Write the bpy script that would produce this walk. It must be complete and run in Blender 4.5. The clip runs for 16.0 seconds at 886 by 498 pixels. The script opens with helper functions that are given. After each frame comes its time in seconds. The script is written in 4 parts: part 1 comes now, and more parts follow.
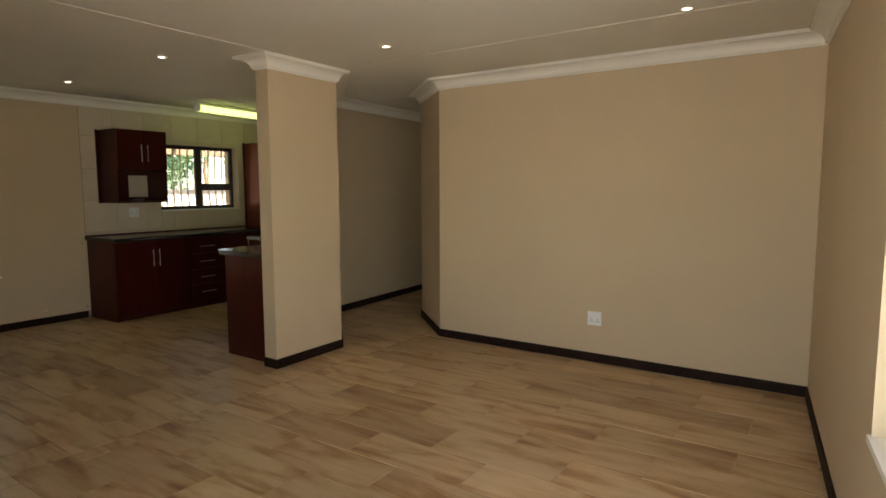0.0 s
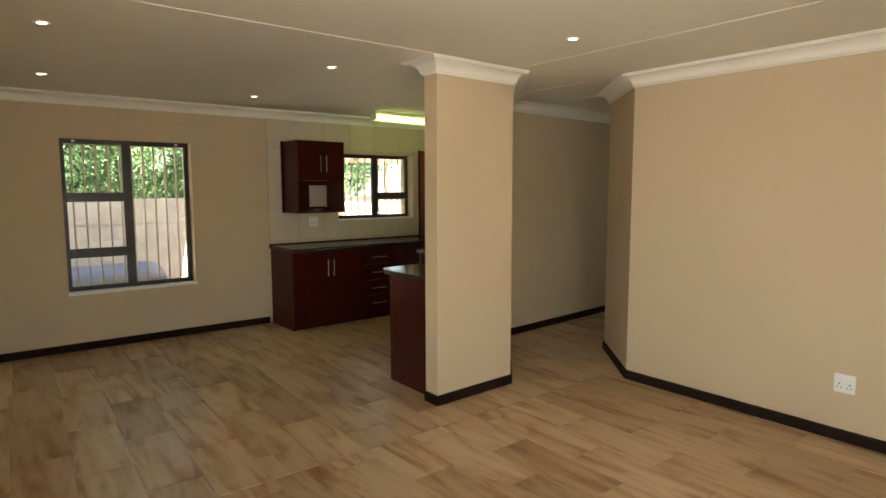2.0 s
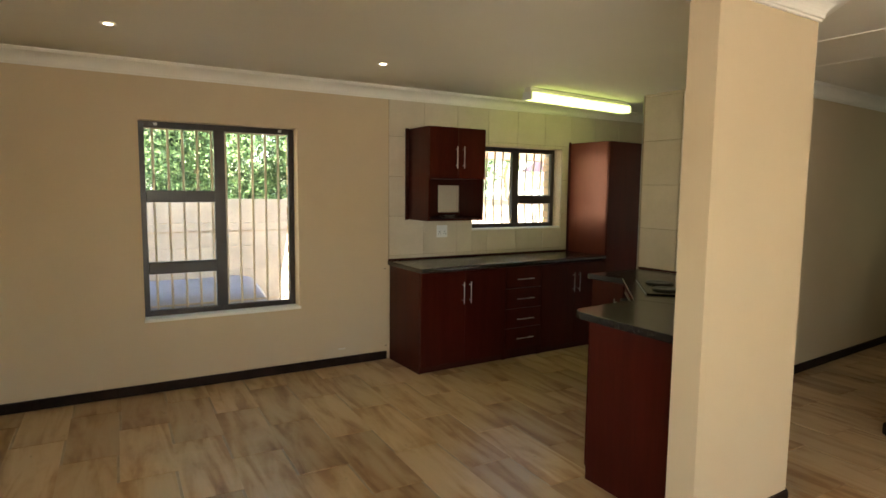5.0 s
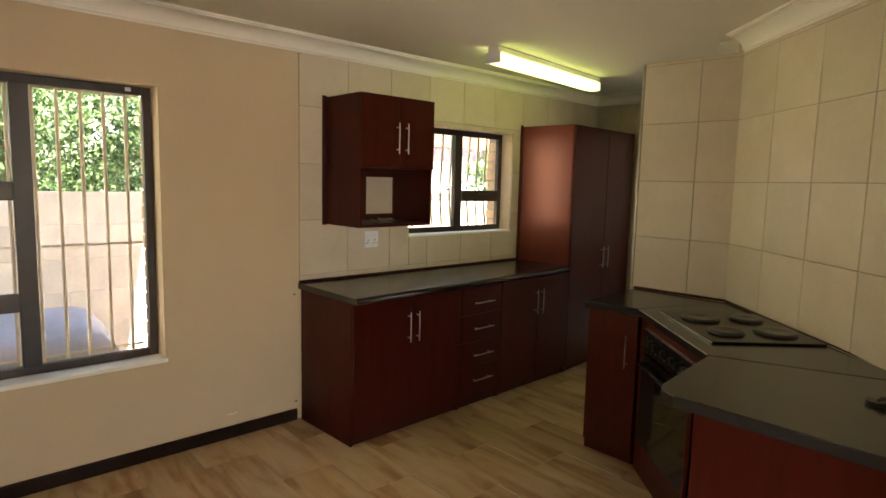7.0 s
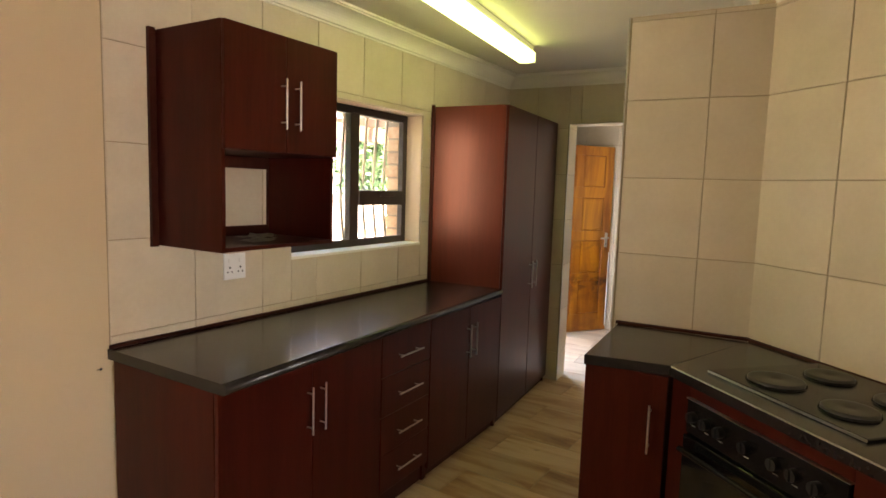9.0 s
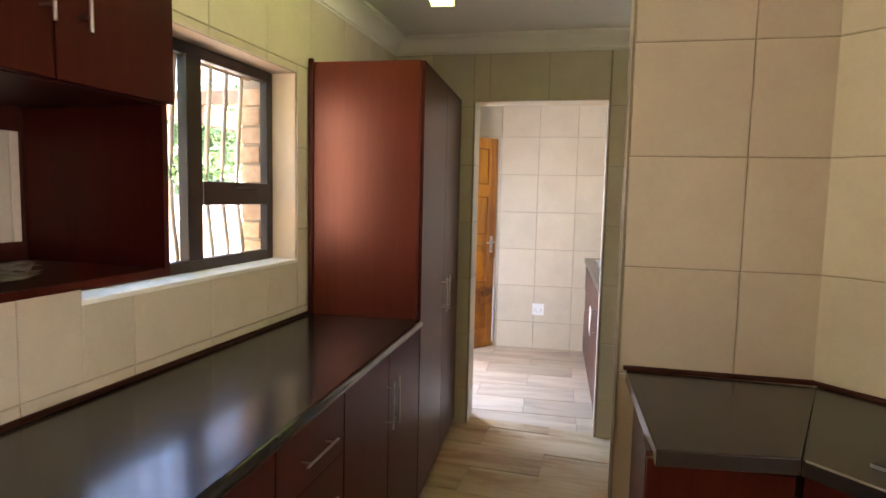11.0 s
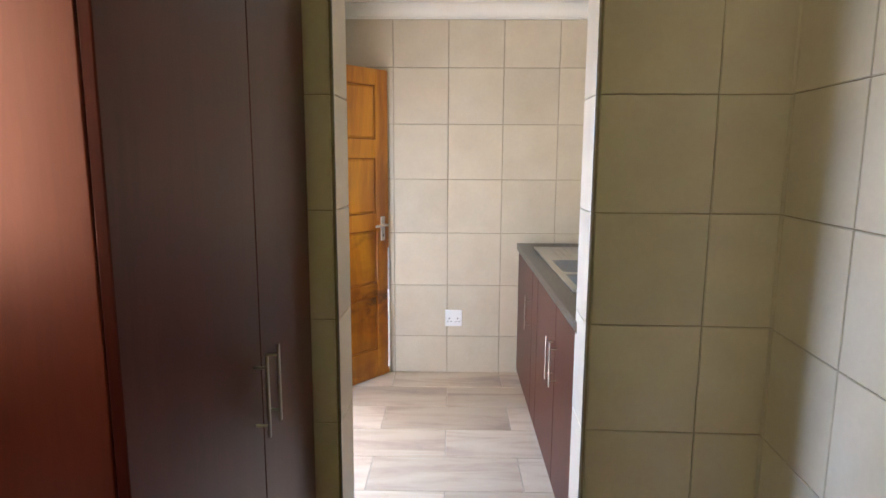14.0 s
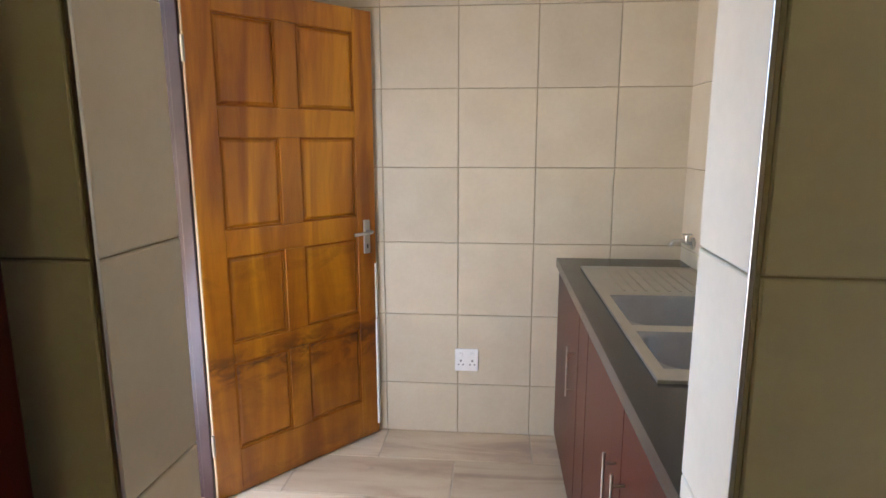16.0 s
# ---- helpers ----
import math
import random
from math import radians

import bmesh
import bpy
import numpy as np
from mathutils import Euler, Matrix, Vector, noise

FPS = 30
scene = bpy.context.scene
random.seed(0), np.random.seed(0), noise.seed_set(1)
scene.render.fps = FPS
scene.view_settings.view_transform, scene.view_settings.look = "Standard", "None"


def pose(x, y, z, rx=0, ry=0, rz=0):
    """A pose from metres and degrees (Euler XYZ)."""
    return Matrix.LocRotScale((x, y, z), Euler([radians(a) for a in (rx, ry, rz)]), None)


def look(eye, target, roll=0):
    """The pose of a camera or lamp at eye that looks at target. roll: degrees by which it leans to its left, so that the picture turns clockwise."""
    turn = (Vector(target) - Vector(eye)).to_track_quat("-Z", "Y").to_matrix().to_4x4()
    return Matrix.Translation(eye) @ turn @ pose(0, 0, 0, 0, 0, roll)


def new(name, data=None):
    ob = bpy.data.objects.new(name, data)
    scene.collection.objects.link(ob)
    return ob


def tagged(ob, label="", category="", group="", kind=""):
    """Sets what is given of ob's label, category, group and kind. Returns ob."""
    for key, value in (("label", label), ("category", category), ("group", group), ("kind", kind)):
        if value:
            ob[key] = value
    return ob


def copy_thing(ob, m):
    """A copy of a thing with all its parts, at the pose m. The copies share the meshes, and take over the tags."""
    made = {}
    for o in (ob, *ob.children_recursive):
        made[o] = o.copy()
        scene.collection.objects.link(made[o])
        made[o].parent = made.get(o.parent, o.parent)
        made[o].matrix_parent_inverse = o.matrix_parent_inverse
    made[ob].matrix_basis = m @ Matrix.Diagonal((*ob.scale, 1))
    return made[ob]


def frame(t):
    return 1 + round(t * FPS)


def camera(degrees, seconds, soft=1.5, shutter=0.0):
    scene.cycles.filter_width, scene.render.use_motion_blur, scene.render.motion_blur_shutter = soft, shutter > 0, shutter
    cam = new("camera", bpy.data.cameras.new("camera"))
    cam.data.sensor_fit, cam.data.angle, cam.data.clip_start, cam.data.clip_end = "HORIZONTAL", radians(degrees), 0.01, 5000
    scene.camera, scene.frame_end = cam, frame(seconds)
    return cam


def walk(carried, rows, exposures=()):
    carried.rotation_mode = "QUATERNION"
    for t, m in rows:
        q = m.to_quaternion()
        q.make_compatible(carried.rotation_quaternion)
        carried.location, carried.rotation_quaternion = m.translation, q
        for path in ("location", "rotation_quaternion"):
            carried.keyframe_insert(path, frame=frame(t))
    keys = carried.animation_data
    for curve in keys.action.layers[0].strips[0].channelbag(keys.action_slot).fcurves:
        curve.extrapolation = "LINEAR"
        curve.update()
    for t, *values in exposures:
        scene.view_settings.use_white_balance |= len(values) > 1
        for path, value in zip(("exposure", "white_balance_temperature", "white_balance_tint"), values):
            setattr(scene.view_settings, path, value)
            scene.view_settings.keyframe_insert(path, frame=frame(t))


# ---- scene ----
cam = camera(73.8, 16.0, soft=1.6)
PATH = [
    (0, (0.569, -0.024, 1.441), (-0.562, 1.613, 1.235), -0.2),
    (0.5, (0.451, 0.132, 1.511), (-0.751, 1.717, 1.307), -0.2),
    (1, (0.357, 0.216, 1.541), (-0.934, 1.73, 1.336), -0.1),
    (1.5, (0.248, 0.377, 1.567), (-1.179, 1.763, 1.361), -0.2),
    (2, (0.12, 0.488, 1.575), (-1.443, 1.719, 1.367), -0.1),
    (2.5, (-0.097, 0.524, 1.565), (-1.754, 1.626, 1.361), 0.0),
    (3, (-0.347, 0.52, 1.548), (-2.04, 1.565, 1.349), 0.3),
    (3.5, (-0.637, 0.612, 1.54), (-2.35, 1.625, 1.343), 0.3),
    (4, (-0.942, 0.719, 1.539), (-2.664, 1.717, 1.342), 0.4),
    (4.2, (-1.061, 0.74, 1.523), (-2.786, 1.733, 1.329), 0.5),
    (6.3, (-2.6, 1.08, 1.624), (-4.2, 2.256, 1.386), 1.3),
    (6.5, (-2.74, 1.121, 1.592), (-4.293, 2.361, 1.362), 1.2),
    (7, (-3.087, 1.256, 1.582), (-4.548, 2.602, 1.354), 1.4),
    (7.5, (-3.392, 1.392, 1.584), (-4.766, 2.827, 1.354), 1.4),
    (8, (-3.745, 1.497, 1.572), (-4.977, 3.057, 1.352), 1.6),
    (8.5, (-4.062, 1.673, 1.538), (-5.168, 3.327, 1.331), 1.5),
    (8.7, (-4.158, 1.788, 1.551), (-5.245, 3.454, 1.341), 1.6),
    (10.8, (-5.081, 2.679, 1.474), (-5.645, 4.591, 1.302), 1.5),
    (11, (-5.142, 2.783, 1.474), (-5.665, 4.705, 1.295), 1.3),
    (11.5, (-5.287, 3.024, 1.474), (-5.676, 4.978, 1.295), 1.0),
    (12, (-5.351, 3.358, 1.464), (-5.661, 5.325, 1.276), 0.9),
    (12.5, (-5.395, 3.663, 1.468), (-5.672, 5.631, 1.25), 0.6),
    (13, (-5.457, 3.982, 1.475), (-5.692, 5.951, 1.217), 0.6),
    (13.5, (-5.482, 4.28, 1.466), (-5.669, 6.249, 1.173), 0.5),
    (14, (-5.434, 4.602, 1.478), (-5.619, 6.57, 1.173), 0.3),
    (14.5, (-5.423, 4.905, 1.448), (-5.615, 6.87, 1.126), 0.2),
    (15, (-5.452, 5.225, 1.457), (-5.65, 7.186, 1.118), 0.1),
    (15.5, (-5.431, 5.516, 1.453), (-5.654, 7.47, 1.093), -0.0),
    (16, (-5.382, 5.77, 1.465), (-5.708, 7.709, 1.101), -0.1),
]
EXPOSURES = [(0, 2.1, 6950, 11), (1.0, 2.5, 6950, 10), (2.0, 2.72, 7000, 10), (4.0, 3.08, 7050, 8), (6.5, 3.2, 7200, 15), (8.5, 3.65, 7400, 22),
             (10.8, 3.85, 6750, 28), (11.5, 3.8, 6650, 28), (12.0, 3.4, 6600, 28), (13.5, 3.52, 6650, 26), (14.5, 3.8, 6650, 24), (16, 3.35, 6800, 24)]
walk(cam, [(t, look(eye, target, roll)) for t, eye, target, roll in PATH], EXPOSURES)

# ---- light ----
SUN_EL, SUN_AZ = radians(56.7), radians(76)
world = bpy.data.worlds.new("sky")
scene.world = world
world.use_nodes = True
wn = world.node_tree.nodes
sky = wn.new("ShaderNodeTexSky")
sky.sky_type, sky.sun_disc = "NISHITA", False
sky.sun_elevation, sky.sun_rotation = SUN_EL, SUN_AZ
wn["Background"].inputs["Strength"].default_value = 0.15
world.node_tree.links.new(sky.outputs["Color"], wn["Background"].inputs["Color"])
sun = new("sun", bpy.data.lights.new("sun", "SUN"))
sun.data.energy, sun.data.angle, sun.data.color = 5.0, radians(0.5), (1.0, 0.95, 0.86)
# the sun stands in the east: the unseen eaves, deepened for this, shade the yard by the large window, the kitchen yard
# is lit
sun.matrix_world = look((6, 1.5, 9.4), (0, 0, 0))


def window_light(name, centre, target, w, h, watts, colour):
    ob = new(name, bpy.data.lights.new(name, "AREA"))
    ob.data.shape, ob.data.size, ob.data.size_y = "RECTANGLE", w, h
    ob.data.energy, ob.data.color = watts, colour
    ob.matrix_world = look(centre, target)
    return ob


WX = -6.475                        # west wall's face
# daylight of the sky in the openings
window_light("daylight_patio", (-0.2, -0.32, 1.15), (-0.2, 3.0, 1.0), 2.2, 2.0, 2.2, (0.93, 0.96, 1.0)).data.spread = radians(125)
window_light("daylight_east", (1.02, 1.4, 1.35), (-1.7, 3.7, 0.9), 1.6, 1.4, 1.7, (0.93, 0.96, 1.0)).data.spread = radians(110)
window_light("daylight_large_window", (WX - 0.06, 1.71, 1.30), (-4.05, 4.15, 1.45), 0.95, 1.40, 0.48, (1.0, 0.92, 0.70)).data.spread = radians(78)
window_light("daylight_kitchen_window", (WX - 0.055, 4.60, 1.60), (WX + 0.445, 5.46, 1.52), 0.20, 0.74, 0.13, (1.0, 0.97, 0.92)).data.spread = radians(100)
window_light("daylight_back_door", (-6.72, 7.24, 1.05), (-5.3, 7.3, 0.55), 0.68, 1.85, 3.2, (0.50, 0.74, 1.0))
window_light("skylight_back_door", (-6.70, 7.22, 1.25), (-5.35, 6.75, 0.35), 0.60, 1.60, 1.0, (0.18, 0.48, 1.0)).data.spread = radians(95)
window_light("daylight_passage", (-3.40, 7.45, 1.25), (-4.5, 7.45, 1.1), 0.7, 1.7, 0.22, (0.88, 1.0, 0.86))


# ---- materials ----
def material(name, rough=0.6, metal=0.0, spec=0.5):
    m = bpy.data.materials.new(name)
    m.use_nodes = True
    b = m.node_tree.nodes["Principled BSDF"]
    b.inputs["Roughness"].default_value = rough
    b.inputs["Metallic"].default_value = metal
    b.inputs["Specular IOR Level"].default_value = spec
    return m, m.node_tree, b


def node(nt, kind, **props):
    n = nt.nodes.new(kind)
    for k, v in props.items():
        n.inputs[k.replace("_", " ")].default_value = v
    return n


def ramp(nt, fac, stops):
    r = nt.nodes.new("ShaderNodeValToRGB")
    while len(r.color_ramp.elements) < len(stops):
        r.color_ramp.elements.new(0.5)
    for e, (p, c) in zip(r.color_ramp.elements, stops):
        e.position, e.color = p, (*c, 1)
    nt.links.new(fac, r.inputs["Fac"])
    return r.outputs["Color"]


def mix(nt, fac, a, b, mode="MIX"):
    n = nt.nodes.new("ShaderNodeMix")
    n.data_type, n.blend_type = "RGBA", mode
    for s, v in ((0, fac), (6, a), (7, b)):
        if isinstance(v, (int, float)):
            n.inputs[s].default_value = v
        elif isinstance(v, tuple):
            n.inputs[s].default_value = (*v, 1)
        else:
            nt.links.new(v, n.inputs[s])
    return n.outputs[2]


def noise_tex(nt, vec, scale, detail=4.0, rough=0.55, distort=0.0):
    n = node(nt, "ShaderNodeTexNoise", Scale=scale, Detail=detail, Roughness=rough, Distortion=distort)
    if vec is not None:
        nt.links.new(vec, n.inputs["Vector"])
    return n.outputs["Fac"]


def coords(nt, scale=(1, 1, 1), which="Object", shift=None):
    tc = nt.nodes.new("ShaderNodeTexCoord")
    mp = nt.nodes.new("ShaderNodeMapping")
    mp.inputs["Scale"].default_value = scale
    nt.links.new(tc.outputs[which], mp.inputs["Vector"])
    if shift is not None:
        nt.links.new(shift, mp.inputs["Location"])
    return mp.outputs["Vector"]


def bump(nt, b, height, strength, dist=0.002):
    n = node(nt, "ShaderNodeBump", Strength=strength, Distance=dist)
    nt.links.new(height, n.inputs["Height"])
    nt.links.new(n.outputs["Normal"], b.inputs["Normal"])


def plain(name, colour, rough=0.6, metal=0.0, var=0.12, scale=6.0, spec=0.5, bumps=0.0, bscale=200.0):
    """A surface with large soft variation and fine grain."""
    m, nt, b = material(name, rough, metal, spec)
    v = coords(nt)
    big, fine = noise_tex(nt, v, scale, 3), noise_tex(nt, v, bscale, 2)
    lo = tuple(c * (1 - var) for c in colour)
    hi = tuple(min(1, c * (1 + var)) for c in colour)
    c = ramp(nt, big, [(0.3, lo), (0.7, hi)])
    c = mix(nt, 0.25, c, ramp(nt, fine, [(0.3, lo), (0.7, hi)]))
    nt.links.new(c, b.inputs["Base Color"])
    if bumps:
        bump(nt, b, fine, bumps)
    return m


def random_shift(nt):
    oi = nt.nodes.new("ShaderNodeObjectInfo")
    mul = nt.nodes.new("ShaderNodeVectorMath")
    mul.operation = "SCALE"
    mul.inputs[0].default_value = (37.0, 91.0, 53.0)
    nt.links.new(oi.outputs["Random"], mul.inputs["Scale"])
    return oi.outputs["Random"], mul.outputs["Vector"]


PLASTER = plain("cream_wall_paint", (0.585, 0.460, 0.297), 0.62, var=0.04, scale=1.3, spec=0.3, bumps=0.25, bscale=260)
CEILING = plain("white_ceiling_paint", (0.74, 0.705, 0.60), 0.75, var=0.03, scale=1.5, spec=0.2, bumps=0.1, bscale=180)
CORNICE = plain("white_gypsum_cornice", (0.83, 0.80, 0.71), 0.6, var=0.03, scale=3, spec=0.3)
SKIRT = plain("dark_brown_skirting", (0.022, 0.011, 0.008), 0.6, var=0.3, scale=8, spec=0.1)
GROUT = plain("grey_brown_grout", (0.36, 0.295, 0.20), 0.9, var=0.15, scale=9, spec=0.1)
FGROUT = plain("pale_floor_grout", (0.45, 0.37, 0.275), 0.9, var=0.2, scale=7, spec=0.1)
BRONZE = plain("dark_bronze_aluminium", (0.030, 0.020, 0.016), 0.38, 0.0, var=0.2, scale=12)
CHROME = plain("brushed_steel", (0.52, 0.50, 0.46), 0.30, 1.0, var=0.06, scale=40)
STEEL = plain("stainless_steel", (0.56, 0.54, 0.50), 0.36, 1.0, var=0.08, scale=14)
# the sink bowls: darker and a little rougher than the deck
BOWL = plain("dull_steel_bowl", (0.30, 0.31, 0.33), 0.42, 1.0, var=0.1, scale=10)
WHITEPL = plain("white_plastic", (0.82, 0.82, 0.80), 0.35, var=0.02, scale=20)
BLACK = plain("black_enamel", (0.009, 0.008, 0.008), 0.20, var=0.2, scale=10, spec=0.32)
DARKHOLE = plain("dark_slot", (0.02, 0.02, 0.02), 0.6, var=0.1)
PAPER = plain("printed_paper", (0.68, 0.62, 0.57), 0.5, var=0.6, scale=34)
BARS = plain("cream_painted_steel", (0.72, 0.60, 0.43), 0.45, var=0.12, scale=9)
PAVING = plain("pale_concrete_paving", (0.60, 0.56, 0.49), 0.9, var=0.2, scale=1.2, spec=0.15, bumps=0.3, bscale=60)
BLOCK = plain("beige_concrete_block", (0.74, 0.66, 0.55), 0.9, var=0.16, scale=3, spec=0.15, bumps=0.4, bscale=50)
COVER = plain("grey_blue_canvas", (0.64, 0.63, 0.69), 0.7, var=0.15, scale=4, spec=0.2, bumps=0.3, bscale=40)
DARKSIDE = plain("dark_cloth_side", (0.06, 0.05, 0.06), 0.85, var=0.25, scale=5)
ROOFTILE = plain("dull_red_roof", (0.22, 0.12, 0.14), 0.8, var=0.25, scale=4)
TIMBER = plain("weathered_timber", (0.30, 0.19, 0.11), 0.7, var=0.3, scale=7)
FRAMEP = plain("dark_stained_door_frame", (0.045, 0.024, 0.026), 0.35, var=0.3, scale=7)
KNOB = plain("black_plastic", (0.02, 0.02, 0.02), 0.3, var=0.1)
HOTPLATE = plain("cast_iron_plate", (0.016, 0.013, 0.011), 0.34, 0.0, var=0.25, scale=15)


def wall_tile():
    """Glazed beige ceramic tile, each with its own tone."""
    m, nt, b = material("beige_ceramic_tile", 0.42, spec=0.4)
    rnd, sh = random_shift(nt)
    v = coords(nt, shift=sh)
    c1 = ramp(nt, noise_tex(nt, v, 5.0, 4), [(0.3, (0.560, 0.477, 0.352)), (0.7, (0.625, 0.545, 0.413))])
    c2 = ramp(nt, noise_tex(nt, v, 55.0, 3), [(0.35, (0.52, 0.443, 0.328)), (0.65, (0.65, 0.568, 0.442))])
    c = mix(nt, 0.14, c1, c2)
    tone = ramp(nt, rnd, [(0.0, (0.95, 0.95, 0.94)), (1.0, (1.04, 1.03, 1.02))])
    nt.links.new(mix(nt, 1.0, c, tone, "MULTIPLY"), b.inputs["Base Color"])
    bump(nt, b, noise_tex(nt, v, 14.0, 3), 0.05)
    return m


def floor_tile(name, daylit):
    """Matt porcelain plank printed like pale worn oak, grey at the edges of the print. daylit: how far daylight is
    painted in as a paler grey.
    """
    m, nt, b = material(name, 0.30, spec=0.5)
    rnd, sh = random_shift(nt)
    grain = noise_tex(nt, coords(nt, (0.65, 4.0, 1.0), shift=sh), 2.3, 3, 0.5, 0.8)
    fine = noise_tex(nt, coords(nt, (1.5, 26.0, 1.0), shift=sh), 4.0, 4, 0.6, 0.3)
    cloud = noise_tex(nt, coords(nt, (1.0, 1.6, 1.0), shift=sh), 9.0, 5, 0.65, 0.4)
    # brown smudges gather towards the ends of a plank, the middle is pale
    tc = nt.nodes.new("ShaderNodeTexCoord")
    sep = nt.nodes.new("ShaderNodeSeparateXYZ")
    nt.links.new(tc.outputs["Object"], sep.inputs[0])
    mr = nt.nodes.new("ShaderNodeMapRange")
    mr.inputs["From Max"].default_value = 0.717
    nt.links.new(sep.outputs["X"], mr.inputs["Value"])
    ends = ramp(nt, mr.outputs["Result"], [(0.0, (0.27, 0.27, 0.27)), (0.25, (0.54, 0.54, 0.54)), (0.75, (0.54, 0.54, 0.54)), (1.0, (0.30, 0.30, 0.30))])
    f = mix(nt, 0.80, ends, grain)
    f = mix(nt, 0.16, f, cloud)
    c = ramp(nt, f, [(0.32, (0.205, 0.105, 0.043)), (0.41, (0.325, 0.196, 0.092)), (0.49, (0.425, 0.298, 0.165)), (0.59, (0.48, 0.362, 0.225))])
    c = mix(nt, 0.08, c, ramp(nt, fine, [(0.3, (0.17, 0.09, 0.045)), (0.7, (0.46, 0.34, 0.21))]))
    knots = noise_tex(nt, coords(nt, (2.2, 4.0, 1.0), shift=sh), 5.5, 1, 0.4, 0.2)
    c = mix(nt, ramp(nt, knots, [(0.74, (0, 0, 0)), (0.86, (0.4, 0.4, 0.4))]), c, (0.10, 0.055, 0.03))
    c = mix(nt, daylit, c, (0.47, 0.42, 0.38))
    tone = ramp(nt, rnd, [(0.0, (0.98, 0.92, 0.84)), (0.5, (1.24, 1.21, 1.16)), (1.0, (1.42, 1.40, 1.37))])
    nt.links.new(mix(nt, 1.0, c, tone, "MULTIPLY"), b.inputs["Base Color"])
    r = ramp(nt, grain, [(0.2, (0.36, 0.36, 0.36)), (0.8, (0.30, 0.30, 0.30))])
    nt.links.new(r, b.inputs["Roughness"])
    bump(nt, b, fine, 0.12, 0.001)
    return m


def veneer(name, lo, hi, rough, along=2, scale=1.0, coat=0.0):
    """Wood grain running along one axis."""
    m, nt, b = material(name, rough, spec=0.24)
    b.inputs["Specular Tint"].default_value = (1.0, 0.46, 0.29, 1)
    s = [9.0 * scale] * 3
    s[along] = 0.7 * scale
    v = coords(nt, tuple(s))
    g = noise_tex(nt, v, 1.6, 6, 0.6, 0.5)
    f = noise_tex(nt, coords(nt, tuple(k * 6 for k in s)), 2.0, 3)
    c = ramp(nt, g, [(0.28, lo), (0.75, hi)])
    c = mix(nt, 0.3, c, ramp(nt, f, [(0.3, lo), (0.7, hi)]))
    nt.links.new(c, b.inputs["Base Color"])
    b.inputs["Coat Weight"].default_value = coat
    b.inputs["Coat Roughness"].default_value = 0.36
    bump(nt, b, f, 0.05, 0.0006)
    return m


TILE = wall_tile()
PLANK = floor_tile("wood_look_floor_tile", 0.0)
# same plank for the scullery, the back door's daylight paled into its colour
PLANK_DAYLIT = floor_tile("limed_wood_look_floor_tile", 0.32)
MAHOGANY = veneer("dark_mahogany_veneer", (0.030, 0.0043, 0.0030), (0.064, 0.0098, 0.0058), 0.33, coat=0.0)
# same mahogany, brightened and glossier: the kitchen window's glow put into the colour
MAHOGANY_LIT = veneer("red_lacquered_veneer", (0.052, 0.0070, 0.0036), (0.104, 0.0155, 0.0074), 0.35, coat=0.0)
MAHOGANY_LIT.node_tree.nodes["Principled BSDF"].inputs["Specular IOR Level"].default_value = 0.9
MAHOGANY_IN = veneer("dark_cabinet_inside", (0.030, 0.008, 0.006), (0.055, 0.014, 0.010), 0.5)


def pine():
    """Orange varnished pine, weathered and stained dark low on the door, with shade painted over its lower part."""
    m, nt, b = material("orange_varnished_pine", 0.32)
    g = noise_tex(nt, coords(nt, (4.2, 4.2, 0.55)), 1.7, 5, 0.5, 1.5)
    f = noise_tex(nt, coords(nt, (50, 50, 4)), 2.0, 3)
    c = ramp(nt, g, [(0.30, (0.26, 0.066, 0.003)), (0.55, (0.52, 0.18, 0.008)), (0.75, (0.72, 0.30, 0.014))])
    c = mix(nt, 0.14, c, ramp(nt, f, [(0.3, (0.29, 0.080, 0.004)), (0.7, (0.64, 0.25, 0.012))]))
    tc = nt.nodes.new("ShaderNodeTexCoord")
    sep = nt.nodes.new("ShaderNodeSeparateXYZ")
    nt.links.new(tc.outputs["Object"], sep.inputs[0])
    mr = nt.nodes.new("ShaderNodeMapRange")
    mr.inputs["From Max"].default_value = 2.0
    nt.links.new(sep.outputs["Z"], mr.inputs["Value"])
    band = ramp(nt, mr.outputs["Result"], [(0.0, (0.45,) * 3), (0.07, (0.1,) * 3), (0.20, (0.25,) * 3), (0.275, (1.0,) * 3), (0.32, (0.2,) * 3), (0.42, (0.08,) * 3), (0.47, (0.3,) * 3), (0.53, (0.0,) * 3)])
    blot = ramp(nt, noise_tex(nt, coords(nt, (5.0, 5.0, 10.0)), 1.5, 4, 0.6, 0.8), [(0.42, (0, 0, 0)), (0.60, (1, 1, 1))])
    c = mix(nt, mix(nt, 1.0, band, blot, "MULTIPLY"), c, (0.060, 0.020, 0.008))
    # fall of light down the door put into the colour: browner towards the bottom
    c = mix(nt, ramp(nt, mr.outputs["Result"], [(0.25, (0.35,) * 3), (0.6, (0.0,) * 3)]), c, (0.22, 0.065, 0.010))
    nt.links.new(c, b.inputs["Base Color"])
    b.inputs["Coat Weight"].default_value, b.inputs["Coat Roughness"].default_value = 0.3, 0.15
    return m


PINE = pine()
PINE_EDGE = veneer("pale_pine_edge", (0.52, 0.38, 0.22), (0.66, 0.50, 0.32), 0.5)
# darker pine for the mouldings: the panels' shadow lines put into the colour
PINE_SHADE = veneer("stained_pine_moulding", (0.20, 0.058, 0.006), (0.38, 0.125, 0.010), 0.35, coat=0.3)


